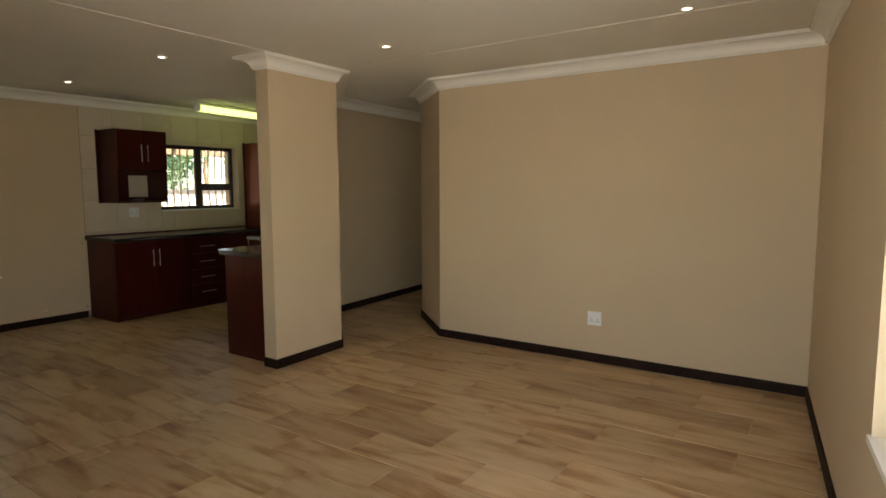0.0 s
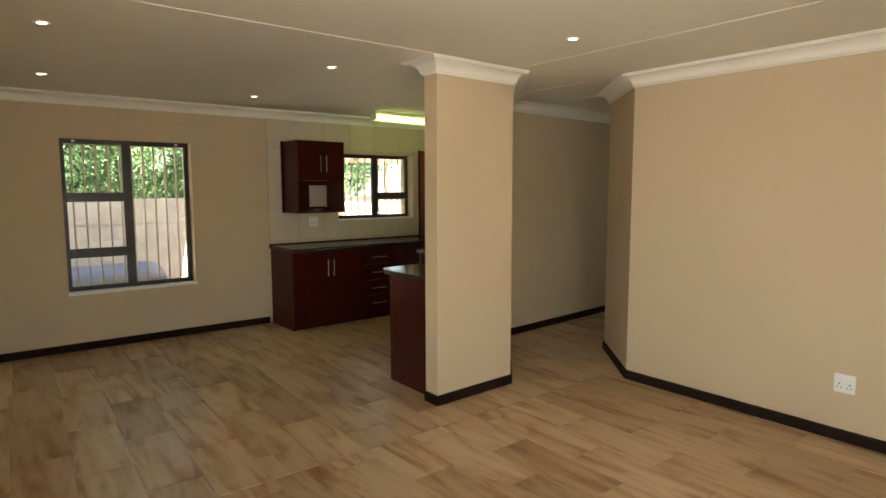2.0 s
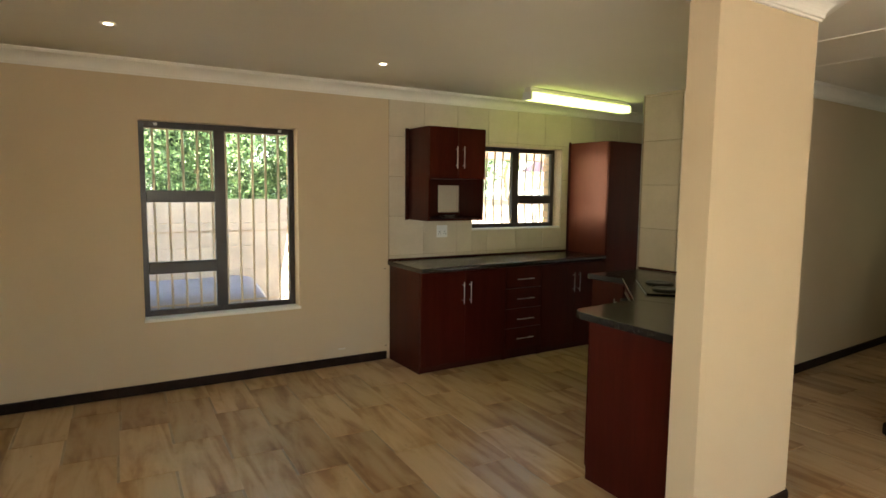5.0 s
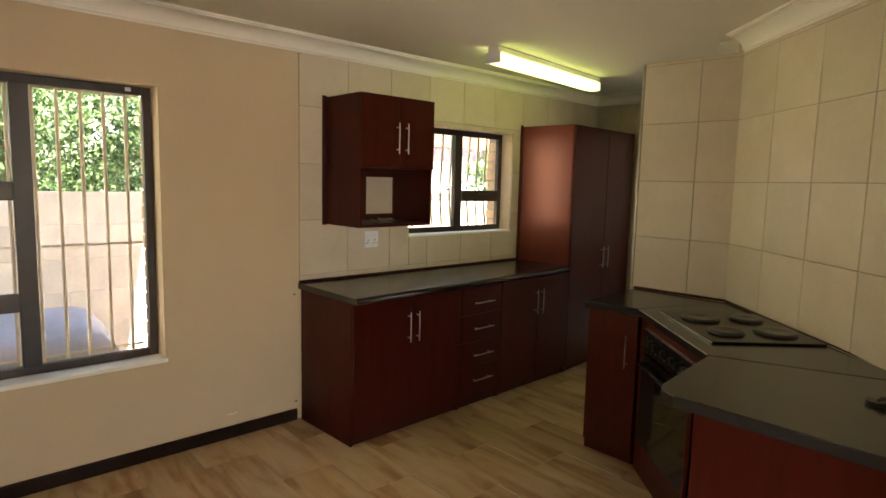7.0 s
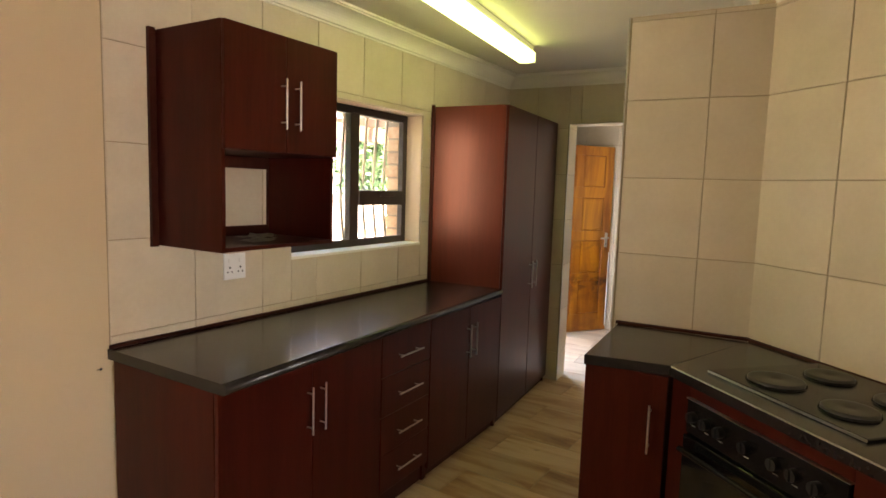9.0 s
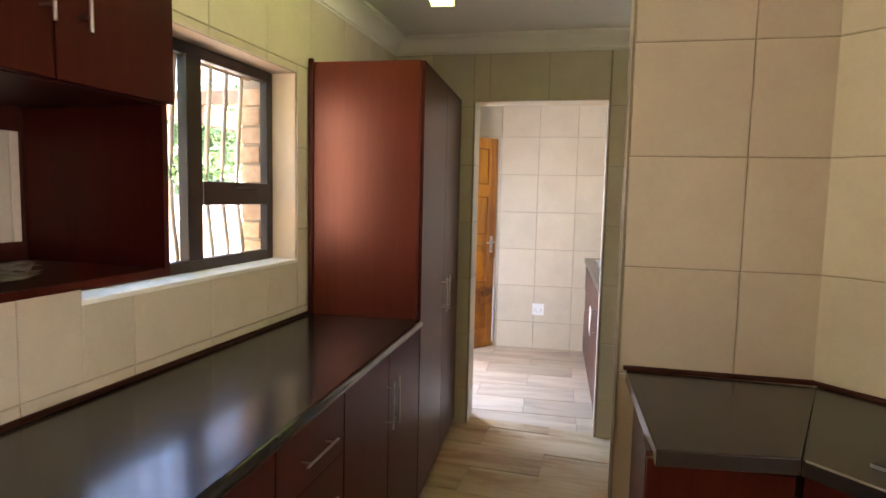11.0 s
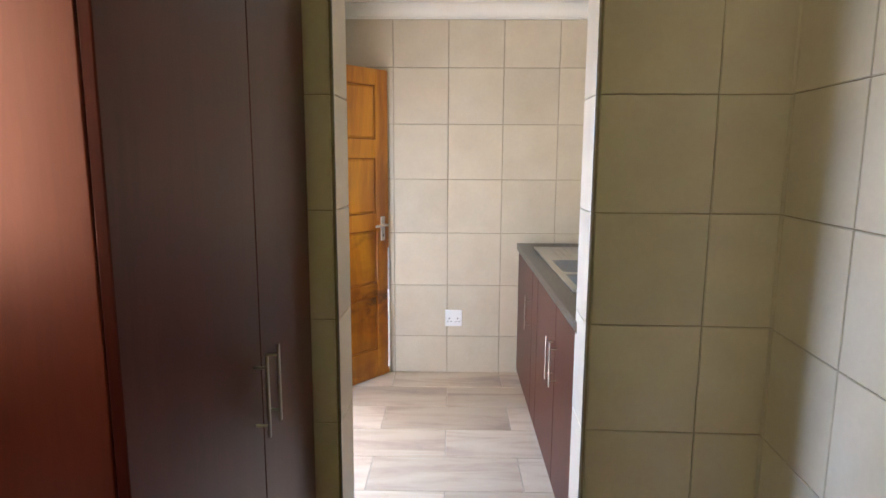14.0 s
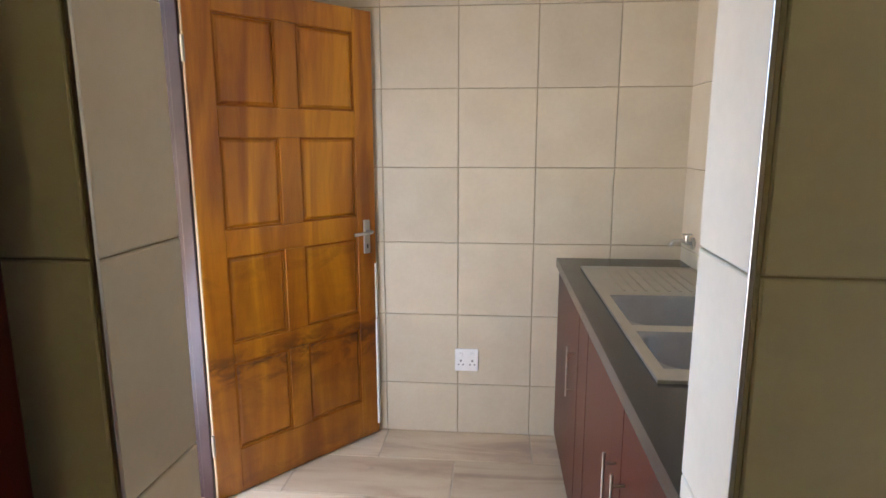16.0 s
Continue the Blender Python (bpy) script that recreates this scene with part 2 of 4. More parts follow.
def worktop():
    m, nt, b = material("charcoal_laminate", 0.24, spec=0.26)
    b.inputs["Coat Weight"].default_value, b.inputs["Coat Roughness"].default_value = 0.32, 0.12
    v = coords(nt)
    c = ramp(nt, noise_tex(nt, v, 60.0, 3), [(0.35, (0.016, 0.0135, 0.0125)), (0.65, (0.019, 0.016, 0.0148))])
    nt.links.new(c, b.inputs["Base Color"])
    nt.links.new(ramp(nt, noise_tex(nt, v, 4.0, 3), [(0.3, (0.22, 0.22, 0.22)), (0.7, (0.26, 0.26, 0.26))]), b.inputs["Roughness"])
    return m


WORKTOP = worktop()


def glow(name, colour, strength):
    m, nt, b = material(name, 0.5)
    b.inputs["Base Color"].default_value = (0.9, 0.9, 0.85, 1)
    b.inputs["Emission Color"].default_value = (*colour, 1)
    b.inputs["Emission Strength"].default_value = strength
    return m


TUBE_GLOW = glow("lit_fluorescent_diffuser", (0.78, 1.0, 0.30), 0.48)
LED_GLOW = glow("lit_downlight", (1.0, 0.86, 0.62), 2.4)


def pane_glass():
    m, nt, b = material("window_glass", 0.0)
    b.inputs["Base Color"].default_value = (0.97, 0.99, 0.98, 1)
    b.inputs["Transmission Weight"].default_value = 1.0
    b.inputs["IOR"].default_value = 1.02
    return m


GLASS = pane_glass()


def oven_glass():
    m, nt, b = material("black_oven_glass", 0.06)
    b.inputs["Base Color"].default_value = (0.006, 0.006, 0.006, 1)
    return m


OVENGLASS = oven_glass()


def leafy(name, a, bb, c):
    m, nt, b = material(name, 0.5, spec=0.3)
    g = nt.nodes.new("ShaderNodeNewGeometry")
    col = ramp(nt, g.outputs["Random Per Island"], [(0.0, a), (0.5, bb), (1.0, c)])
    nt.links.new(col, b.inputs["Base Color"])
    b.inputs["Subsurface Weight"].default_value = 0.0
    return m


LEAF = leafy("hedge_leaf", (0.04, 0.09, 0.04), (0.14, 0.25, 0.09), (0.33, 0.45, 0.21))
# darkened leaf copy: the shade in the hedge's gaps put into the colour
LEAFSHADE = leafy("shade_leaf", (0.02, 0.045, 0.02), (0.04, 0.08, 0.03), (0.06, 0.11, 0.04))


def brick_mat():
    m, nt, b = material("orange_face_brick", 0.85, spec=0.2)
    rnd, sh = random_shift(nt)
    v = coords(nt, shift=sh)
    c = ramp(nt, noise_tex(nt, v, 25.0, 4), [(0.3, (0.54, 0.35, 0.20)), (0.7, (0.66, 0.48, 0.31))])
    tone = ramp(nt, rnd, [(0.0, (0.8, 0.8, 0.8)), (1.0, (1.15, 1.1, 1.05))])
    nt.links.new(mix(nt, 1.0, c, tone, "MULTIPLY"), b.inputs["Base Color"])
    bump(nt, b, noise_tex(nt, v, 120.0, 3), 0.4)
    return m


BRICK = brick_mat()


# ---- building helpers ----
def box(bm, x0, x1, y0, y1, z0, z1, bevel=0.0):
    vs = [bm.verts.new((x, y, z)) for x in (x0, x1) for y in (y0, y1) for z in (z0, z1)]
    fs = [(0, 1, 3, 2), (4, 6, 7, 5), (0, 4, 5, 1), (2, 3, 7, 6), (0, 2, 6, 4), (1, 5, 7, 3)]
    faces = [bm.faces.new([vs[i] for i in f]) for f in fs]
    if bevel:
        edges = list({e for f in faces for e in f.edges})
        bmesh.ops.bevel(bm, geom=edges, offset=bevel, segments=2, affect="EDGES", profile=0.5)


def prism(bm, pts, z0, z1, bevel=0.0):
    """A plan outline, anticlockwise, raised from z0 to z1."""
    lo = [bm.verts.new((x, y, z0)) for x, y in pts]
    hi = [bm.verts.new((x, y, z1)) for x, y in pts]
    n = len(pts)
    faces = [bm.faces.new(lo[::-1]), bm.faces.new(hi)]
    faces += [bm.faces.new((lo[i], lo[(i + 1) % n], hi[(i + 1) % n], hi[i])) for i in range(n)]
    if bevel:
        bmesh.ops.bevel(bm, geom=list(faces[1].edges), offset=bevel, segments=3, affect="EDGES", profile=0.5)


def rod(bm, p, q, r, n=10):
    """A round bar from p to q."""
    p, q = Vector(p), Vector(q)
    d = q - p
    m = Matrix.Translation((p + q) / 2) @ d.to_track_quat("Z", "Y").to_matrix().to_4x4()
    bmesh.ops.create_cone(bm, cap_ends=True, segments=n, radius1=r, radius2=r, depth=d.length, matrix=m)


def bent_rod(bm, pts, r, n=8):
    """A round bar through several points."""
    rings = []
    for i, p in enumerate(pts):
        a, c = Vector(pts[max(0, i - 1)]), Vector(pts[min(len(pts) - 1, i + 1)])
        q = (c - a).to_track_quat("Z", "Y")
        rings.append([bm.verts.new(Vector(p) + q @ Vector((r * math.cos(k * math.tau / n), r * math.sin(k * math.tau / n), 0))) for k in range(n)])
    for u, w in zip(rings, rings[1:]):
        for k in range(n):
            bm.faces.new((u[k], u[(k + 1) % n], w[(k + 1) % n], w[k]))
    bm.faces.new(rings[0][::-1])
    bm.faces.new(rings[-1])


def mesh_of(name, bm, mat, smooth=False):
    bmesh.ops.recalc_face_normals(bm, faces=bm.faces)
    me = bpy.data.meshes.new(name)
    bm.to_mesh(me)
    bm.free()
    me.materials.append(mat)
    if smooth:
        me.polygons.foreach_set("use_smooth", [True] * len(me.polygons))
    return me


def part(name, bm, mat, parent=None, label="", smooth=False):
    ob = new(name, mesh_of(name, bm, mat, smooth))
    ob.parent = parent
    if label:
        tagged(ob, label)
    return ob


def boxes(name, mat, parent, *dims, bevel=0.0, label=""):
    bm = bmesh.new()
    for d in dims:
        box(bm, *d, bevel)
    return part(name, bm, mat, parent, label)


def setting(ob, label):
    return tagged(ob, label, ob.name.split(".")[0].split("_")[0], kind="structure")


def empty(name, m, label, category, group=""):
    ob = new(name)
    ob.matrix_world = m
    return tagged(ob, label, category, group)


def sweep(bm, path, profile, closed=False):
    """A profile of (out from the wall, height) drawn along a plan line, with the room to the left of the line; corners are mitred."""
    n = len(path)
    pts = [Vector(p) for p in path]
    rings = []
    for i, p in enumerate(pts):
        ins = (pts[i] - pts[i - 1]).normalized() if closed or i else None
        outs = (pts[(i + 1) % n] - p).normalized() if closed or i < n - 1 else None
        a, b = ins or outs, outs or ins
        na, nb = Vector((-a.y, a.x)), Vector((-b.y, b.x))
        mid = (na + nb) / (1 + na.dot(nb))
        rings.append([bm.verts.new((p.x + mid.x * o, p.y + mid.y * o, z)) for o, z in profile])
    k = len(profile)
    for i in range(n if closed else n - 1):
        u, w = rings[i], rings[(i + 1) % n]
        for j in range(k):
            bm.faces.new((u[j], u[(j + 1) % k], w[(j + 1) % k], w[j]))
    if not closed:
        bm.faces.new(rings[0])
        bm.faces.new(rings[-1][::-1])


def wall_line(name, p, q, thick, z0, z1, holes, mat, label):
    """A wall whose room face runs from p to q, room on the left, with openings (from, to, sill, head) through it."""
    p, q = Vector(p), Vector(q)
    u = (q - p).normalized()
    length = (q - p).length
    m = Matrix(((u.x, -u.y, 0, p.x), (u.y, u.x, 0, p.y), (0, 0, 1, 0), (0, 0, 0, 1)))
    bm = bmesh.new()
    at = 0.0
    for a, b, lo, hi in sorted(holes):
        box(bm, at, a, -thick, 0, z0, z1)
        if lo > z0:
            box(bm, a, b, -thick, 0, z0, lo)
        if hi < z1:
            box(bm, a, b, -thick, 0, hi, z1)
        at = b
    box(bm, at, length, -thick, 0, z0, z1)
    ob = part(name, bm, mat)
    ob.matrix_world = m
    return setting(ob, label)


# ---- plan ----
CEIL = 2.45
SW = (WX, 0.18)
S1 = (-1.25, -0.12)
SE = (0.975, -0.22)
NE = (0.391, 4.632)
CH1, CH2 = (-2.672, 4.612), (-3.355, 5.236)
P2, P1 = (-3.36, 8.2), (-4.54, 8.2)
PL = (-4.29, 4.83)
B1, B2, B3 = (-3.182, 3.778), (-3.158, 3.018), (-3.30, 3.018)
D1, D2 = (-3.30, 3.778), (-4.485, 4.845)
N1, N2, N3 = (-5.075, 4.815), (-5.075, 4.945), (-4.565, 4.945)
K1, K2 = (-4.565, 6.505), (WX, 6.42)
SCN = 8.512                        # scullery's north face
SCX = -4.725                       # scullery's east face
W1 = (1.125, 2.294, 0.562, 2.045)  # window openings in the west wall: from, to, sill, head
W2 = (4.02, 5.155, 1.174, 1.995)
BD = (6.93, 7.882, 0.0, 2.06)      # back door, in the scullery's own frame
SWX = -6.665
# the scullery stands a little askew to the rooms
SKEW = Matrix.Translation((-6.12, 8.512, 0)) @ pose(0, 0, 0, 0, 0, 4.5) @ Matrix.Translation((6.12, -8.512, 0))
DW = (-5.960, -5.137, 2.062)        # doorway to the scullery

wall_line("wall_west", (WX, 6.50), (WX, -0.2), 0.22, -0.15, CEIL + 0.02,
          [(6.50 - b, 6.50 - a, lo, hi) for a, b, lo, hi in (W1, W2)], PLASTER, "cream painted plaster wall with two windows")
wall_line("wall_scullery_west", (SWX, SCN + 0.1), (SWX, 6.30), 0.22, -0.15, CEIL + 0.02, [(SCN + 0.03 - BD[1], SCN + 0.1 - BD[0], 0.0, BD[3])],
          PLASTER, "tiled scullery wall with the back door")
wall_line("wall_south", (WX, 0.18), S1, 0.22, -0.15, CEIL + 0.02, [], PLASTER, "cream painted plaster wall")
wall_line("wall_south_head", S1, SE, 0.22, 2.12, CEIL + 0.02, [], PLASTER, "cream plaster over the patio opening")
EL = (Vector(NE) - Vector(SE)).length
wall_line("wall_east", SE, NE, 0.22, -0.15, CEIL + 0.02, [(0.6, 2.58, 0.61, 2.05)], PLASTER, "cream painted plaster wall with a low window")
bm = bmesh.new()
prism(bm, [NE, (0.7, 4.632), (0.7, 8.5), (-3.355, 8.5), CH2, CH1], -0.15, CEIL + 0.02)
setting(part("wall_north", bm, PLASTER), "cream painted plaster wall with a chamfered corner")
bm = bmesh.new()
prism(bm, [B2, B1, PL, P1, (-4.56, 9.2), (-4.62, 9.2), (-4.565, 6.60), N3, D2, D1, B3], -0.15, CEIL + 0.02)
setting(part("wall_partition", bm, PLASTER), "cream plaster pillar and kitchen partition")
bm = bmesh.new()
prism(bm, [D2, N3, N2, N1], -0.15, 2.356)
setting(part("wall_nib", bm, PLASTER), "short tiled nib wall that stops below the ceiling")
wall_line("wall_scullery_door", K1, K2, 0.185, -0.15, CEIL + 0.02, [(-4.565 - DW[1], -4.565 - DW[0], -0.02, DW[2])], PLASTER, "tiled wall with an open doorway")
boxes("wall_scullery_north", PLASTER, None, (SWX - 0.3, SCX + 0.3, SCN, SCN + 0.2, -0.15, CEIL + 0.02))
boxes("wall_scullery_east", PLASTER, None, (SCX, SCX + 0.06, 6.4, SCN, -0.15, CEIL - 0.002))
setting(bpy.data.objects["wall_scullery_east"], "tiled scullery wall behind the sink")
setting(bpy.data.objects["wall_scullery_north"], "tiled scullery wall")
boxes("wall_passage_end", PLASTER, None, (-4.6, -3.2, 8.2, 8.4, -0.15, CEIL + 0.02))
setting(bpy.data.objects["wall_passage_end"], "cream plaster wall at the passage end")
boxes("ceiling", CEILING, None, (WX - 0.28, 1.5, -0.8, 9.5, CEIL, CEIL + 0.12))
setting(bpy.data.objects["ceiling"], "white painted plasterboard ceiling")
# out of view: overhang and step are added to place the shadow in the yard
boxes("roof", ROOFTILE, None, (WX - 1.27, 4.2, -3.4, 3.0, CEIL + 0.12, CEIL + 0.26), (WX - 0.30, 4.2, 3.0, 9.9, CEIL + 0.12, CEIL + 0.26))
setting(bpy.data.objects["roof"], "unseen flat tiled roof, eaves deepened over the large window to shade the yard")
bm = bmesh.new()
box(bm, -3.075, -3.035, 0.2, 3.0, CEIL - 0.004, CEIL + 0.001)
box(bm, -2.9, 0.45, 3.69, 3.73, CEIL - 0.004, CEIL + 0.001)
box(bm, -4.2, -2.9, 4.55, 4.59, CEIL - 0.004, CEIL + 0.001)
box(bm, -4.35, -3.36, 5.25, 5.29, CEIL - 0.004, CEIL + 0.001)
setting(part("ceiling_strip", bm, CEILING), "white cover strips over the ceiling board joints")
boxes("floor", FGROUT, None, (WX - 0.45, 1.3, -0.45, 9.0, -0.15, -0.003))
setting(bpy.data.objects["floor"], "wood-look porcelain plank floor")

# cornice and skirting
COVE = [(0, 2.352), (0.012, 2.352), (0.012, 2.362), (0.022, 2.364)]
COVE += [(0.022 + 0.083 * (1 - math.cos(a * math.pi / 16)), 2.364 + 0.066 * math.sin(a * math.pi / 16)) for a in range(1, 9)]
COVE += [(0.105, 2.438), (0.118, 2.438), (0.118, CEIL + 0.002), (0, CEIL + 0.002)]
bm = bmesh.new()
sweep(bm, [N3, K1, K2, SW, SE, NE, CH1, CH2, P2, P1, PL, B1, B2, B3, D1, D2], COVE)
setting(part("cornice", bm, CORNICE), "white moulded gypsum cornice")
bm = bmesh.new()
sweep(bm, [(-6.66, 8.46), (-6.52, 6.55), (-4.60, 6.645), (-4.74, 8.62)], COVE, True)
setting(part("cornice_scullery", bm, CORNICE), "white moulded gypsum cornice")
BASE = [(0, 0), (0.014, 0), (0.014, 0.062), (0.010, 0.072), (0, 0.074)]
for name, line in (("skirting_west", [(WX, 3.10), SW, S1]), ("skirting_north", [SE, NE, CH1, CH2, P2, P1, PL, B1, B2, B3])):
    bm = bmesh.new()
    sweep(bm, line, BASE)
    setting(part(name, bm, SKIRT), "dark brown wooden skirting board")


# ---- windows ----
def window(name, hole, mull, transoms_left, transoms_right, label):
    """A dark frame in the west wall: a mullion, and transoms on either side of it; a pane in each light."""
    y0, y1, z0, z1 = hole
    xo, xi = WX - 0.150, WX - 0.112
    top = new(name)
    top.location = (0, 0, 0)
    setting(top, label)
    boxes("window_frame", BRONZE, top, (xo, xi, y0, y0 + 0.045, z0, z1), (xo, xi, y1 - 0.045, y1, z0, z1),
          (xo, xi, y0 + 0.045, y1 - 0.045, z0, z0 + 0.045), (xo, xi, y0 + 0.045, y1 - 0.045, z1 - 0.045, z1), bevel=0.004)
    boxes("mullion", BRONZE, top, (xo - 0.002, xi + 0.004, mull - 0.04, mull + 0.04, z0 + 0.04, z1 - 0.04), bevel=0.004)
    lights = []
    for a, b, ts in ((y0 + 0.045, mull - 0.04, transoms_left), (mull + 0.04, y1 - 0.045, transoms_right)):
        lo = z0 + 0.045
        for t in ts:
            boxes("transom", BRONZE, top, (xo - 0.001, xi + 0.008, a, b, t - 0.045, t + 0.045), bevel=0.005)
            lights.append((a, b, lo, t - 0.045))
            lo = t + 0.045
        lights.append((a, b, lo, z1 - 0.045))
    for a, b, lo, hi in lights:
        g = boxes("pane", GLASS, top, (xo + 0.014, xo + 0.018, a - 0.003, b + 0.003, lo - 0.003, hi + 0.003))
        g.visible_shadow = False
    return top


win1 = window("window_1", W1, 1.70, [0.935, 1.485], [], "dark bronze aluminium window with a fixed pane and opening lights")
win2 = window("window_2", W2, 4.63, [], [1.465], "dark bronze aluminium kitchen window")
boxes("window_sill", CORNICE, win1, (WX - 0.112, WX + 0.010, W1[0] - 0.005, W1[1] + 0.012, W1[2] - 0.020, W1[2] + 0.004), bevel=0.004, label="white painted sill")
boxes("window_sill", CORNICE, win2, (WX - 0.112, WX + 0.012, W2[0], W2[1], W2[2] - 0.012, W2[2] + 0.004), bevel=0.003, label="white painted sill")
boxes("window_catch", WHITEPL, win1, (WX - 0.112, WX - 0.10, 1.235, 1.262, 2.015, 2.035), bevel=0.003)
boxes("window_catch", WHITEPL, win1, (WX - 0.112, WX - 0.10, 2.165, 2.192, 2.015, 2.035), bevel=0.003)
boxes("stay_handle", BRONZE, win2, (WX - 0.104, WX - 0.088, 4.86, 5.0, 1.475, 1.49), bevel=0.004)


def bars(name, ys, z0, z1, rails, belly, label):
    grille = empty(name, pose(WX - 0.19, 0, 0), label, "burglar bars")
    for y in ys:
        bm = bmesh.new()
        pts = [(-0.01 - belly * math.sin(math.pi * min(1, k / 9) ** 1.6), y, z1 + (z0 - z1) * k / 10) for k in range(11)]
        bent_rod(bm, pts, 0.0095)
        part("bar", bm, BARS, grille, smooth=True)
    for z in rails:
        boxes("rail", BARS, grille, (-0.014, -0.006, min(ys) - 0.06, max(ys) + 0.06, z - 0.006, z + 0.006))
    return grille


bars("burglar_bars", [1.125 + 0.106 * k for k in range(1, 11)], W1[2] - 0.02, W1[3] + 0.02, [0.62, 1.20, 2.0], 0.0, "cream painted steel burglar bars outside the window")
bars("burglar_bars", [4.02 + 0.103 * k for k in range(1, 11)], W2[2] - 0.02, W2[3] + 0.02, [1.96], 0.025, "cream painted bowed steel burglar bars outside the window")

# low window in the east wall
eu = (Vector(NE) - Vector(SE)).normalized()
em = Matrix(((eu.x, -eu.y, 0, SE[0]), (eu.y, eu.x, 0, SE[1]), (0, 0, 1, 0), (0, 0, 0, 1)))
win3 = new("window_3")
win3.matrix_world = em
setting(win3, "dark bronze aluminium low window")
E0, E1, EZ0, EZ1 = 0.6, 2.58, 0.61, 2.05
boxes("window_frame", BRONZE, win3, (E0, E0 + 0.045, -0.15, -0.11, EZ0, EZ1), (E1 - 0.045, E1, -0.15, -0.11, EZ0, EZ1),
      (E0 + 0.045, E1 - 0.045, -0.15, -0.11, EZ0, EZ0 + 0.045), (E0 + 0.045, E1 - 0.045, -0.15, -0.11, EZ1 - 0.045, EZ1))
boxes("mullion", BRONZE, win3, (1.56, 1.62, -0.152, -0.106, EZ0 + 0.045, EZ1 - 0.045))
boxes("window_sill", CORNICE, win3, (E0, E1 + 0.015, -0.11, 0.012, EZ0 - 0.022, EZ0 + 0.003), label="white painted sill")
for a, b in ((E0 + 0.042, 1.563), (1.617, E1 - 0.042)):
    boxes("pane", GLASS, win3, (a, b, -0.134, -0.13, EZ0 + 0.042, EZ1 - 0.042)).visible_shadow = False


# ---- kitchen units ----
def bar_handle(parent, x, y, z, length, axis, out, r=0.0040, stand=0.030):
    """A steel bar on two posts. axis: 'z' upright, else a plan direction; out: plan direction away from the door."""
    o = Vector((*out, 0))
    a = Vector((0, 0, 1)) if axis == "z" else Vector((*axis, 0))
    c = Vector((x, y, z))
    bm = bmesh.new()
    rod(bm, c - a * length / 2 + o * stand, c + a * length / 2 + o * stand, r)
    for s in (-0.36, 0.36):
        rod(bm, c + a * length * s, c + a * length * s + o * stand, r * 0.8)
    return part("handle", bm, CHROME, parent, "brushed steel bar handle", smooth=False)


def leaf(name, parent, x0, x1, y0, y1, z0, z1):
    return boxes(name, MAHOGANY, parent, (x0, x1, y0, y1, z0, z1), bevel=0.0025)


def west_unit(y0, y1, kind, label):
    """A base cabinet against the west wall, its fronts facing east."""
    back, front = WX + 0.012, -5.897 - 0.023 * ((y0 + y1) / 2 - 3.1)
    u = empty("base_cabinet", pose(back, (y0 + y1) / 2, 0, 0, 0, 1.3), label, "cabinet", "kitchen base cabinets")
    w = (y1 - y0) / 2
    d = front - back
    for nm, dims in (("side_panel", (0, d, -w, -w + 0.016, 0, 0.872)), ("side_panel", (0, d, w - 0.016, w, 0, 0.872)), ("back_panel", (0, 0.012, -w + 0.016, w - 0.016, 0.09, 0.872)),
                     ("bottom_panel", (0.012, d, -w + 0.016, w - 0.016, 0.09, 0.106)), ("top_rail", (0.012, d, -w + 0.016, w - 0.016, 0.856, 0.872))):
        boxes(nm, MAHOGANY, u, dims)
    boxes("plinth", MAHOGANY_IN, u, (d - 0.03, d - 0.014, -w + 0.016, w - 0.016, 0, 0.09))
    f = (d + 0.002, d + 0.020)
    if kind == "doors":
        for a, b, h in ((-w + 0.002, -0.0015, -0.030), (0.0015, w - 0.002, 0.042)):
            door = leaf("door", u, *f, a, b, 0.06, 0.862)
            bar_handle(door, f[1], h, 0.672, 0.19, "z", (1, 0))
    else:
        zs = [0.10, 0.290, 0.472, 0.662, 0.862]
        for a, b in zip(zs, zs[1:]):
            dr = leaf("drawer_front", u, *f, -w + 0.002, w - 0.002, a + 0.0015, b - 0.0015)
            bar_handle(dr, f[1], 0, b - 0.096 if b < 0.8 else b - 0.114, 0.20, (0, 1), (1, 0))
    return u


west_unit(3.125, 4.017, "doors", "dark mahogany base cabinet with two doors and bar handles")
west_unit(4.020, 4.44, "drawers", "dark mahogany base cabinet with four drawers")
west_unit(4.443, 5.296, "doors", "dark mahogany base cabinet with two doors beside the tall cupboard")


def rolled_top(name, x0, x1, taper, y0, y1, z0, z1, label):
    """A laminate top with a rolled front edge towards +x, narrower by taper at its far end."""
    bm = bmesh.new()
    r = (z1 - z0) / 2
    prof = [(x0, z0), (x1 - r, z0)] + [(x1 - r + r * math.sin(a), z0 + r - r * math.cos(a)) for a in (math.pi * k / 8 for k in range(1, 9))] + [(x0, z1)]
    u = [bm.verts.new((x, y0, z)) for x, z in prof]
    w = [bm.verts.new((x - (taper if x > x0 else 0.0), y1, z)) for x, z in prof]
    n = len(prof)
    bm.faces.new(u)
    bm.faces.new(w[::-1])
    for i in range(n):
        bm.faces.new((u[i], w[i], w[(i + 1) % n], u[(i + 1) % n]))
    ob = part(name, bm, WORKTOP)
    for f in ob.data.polygons:
        f.use_smooth = f.area < 0.03 and len(f.vertices) == 4
    return tagged(ob, label, "worktop")


rolled_top("worktop", WX + 0.012, -5.795, 0.118, 3.108, 5.297, 0.8735, 0.912, "long charcoal laminate kitchen worktop with rolled edge")
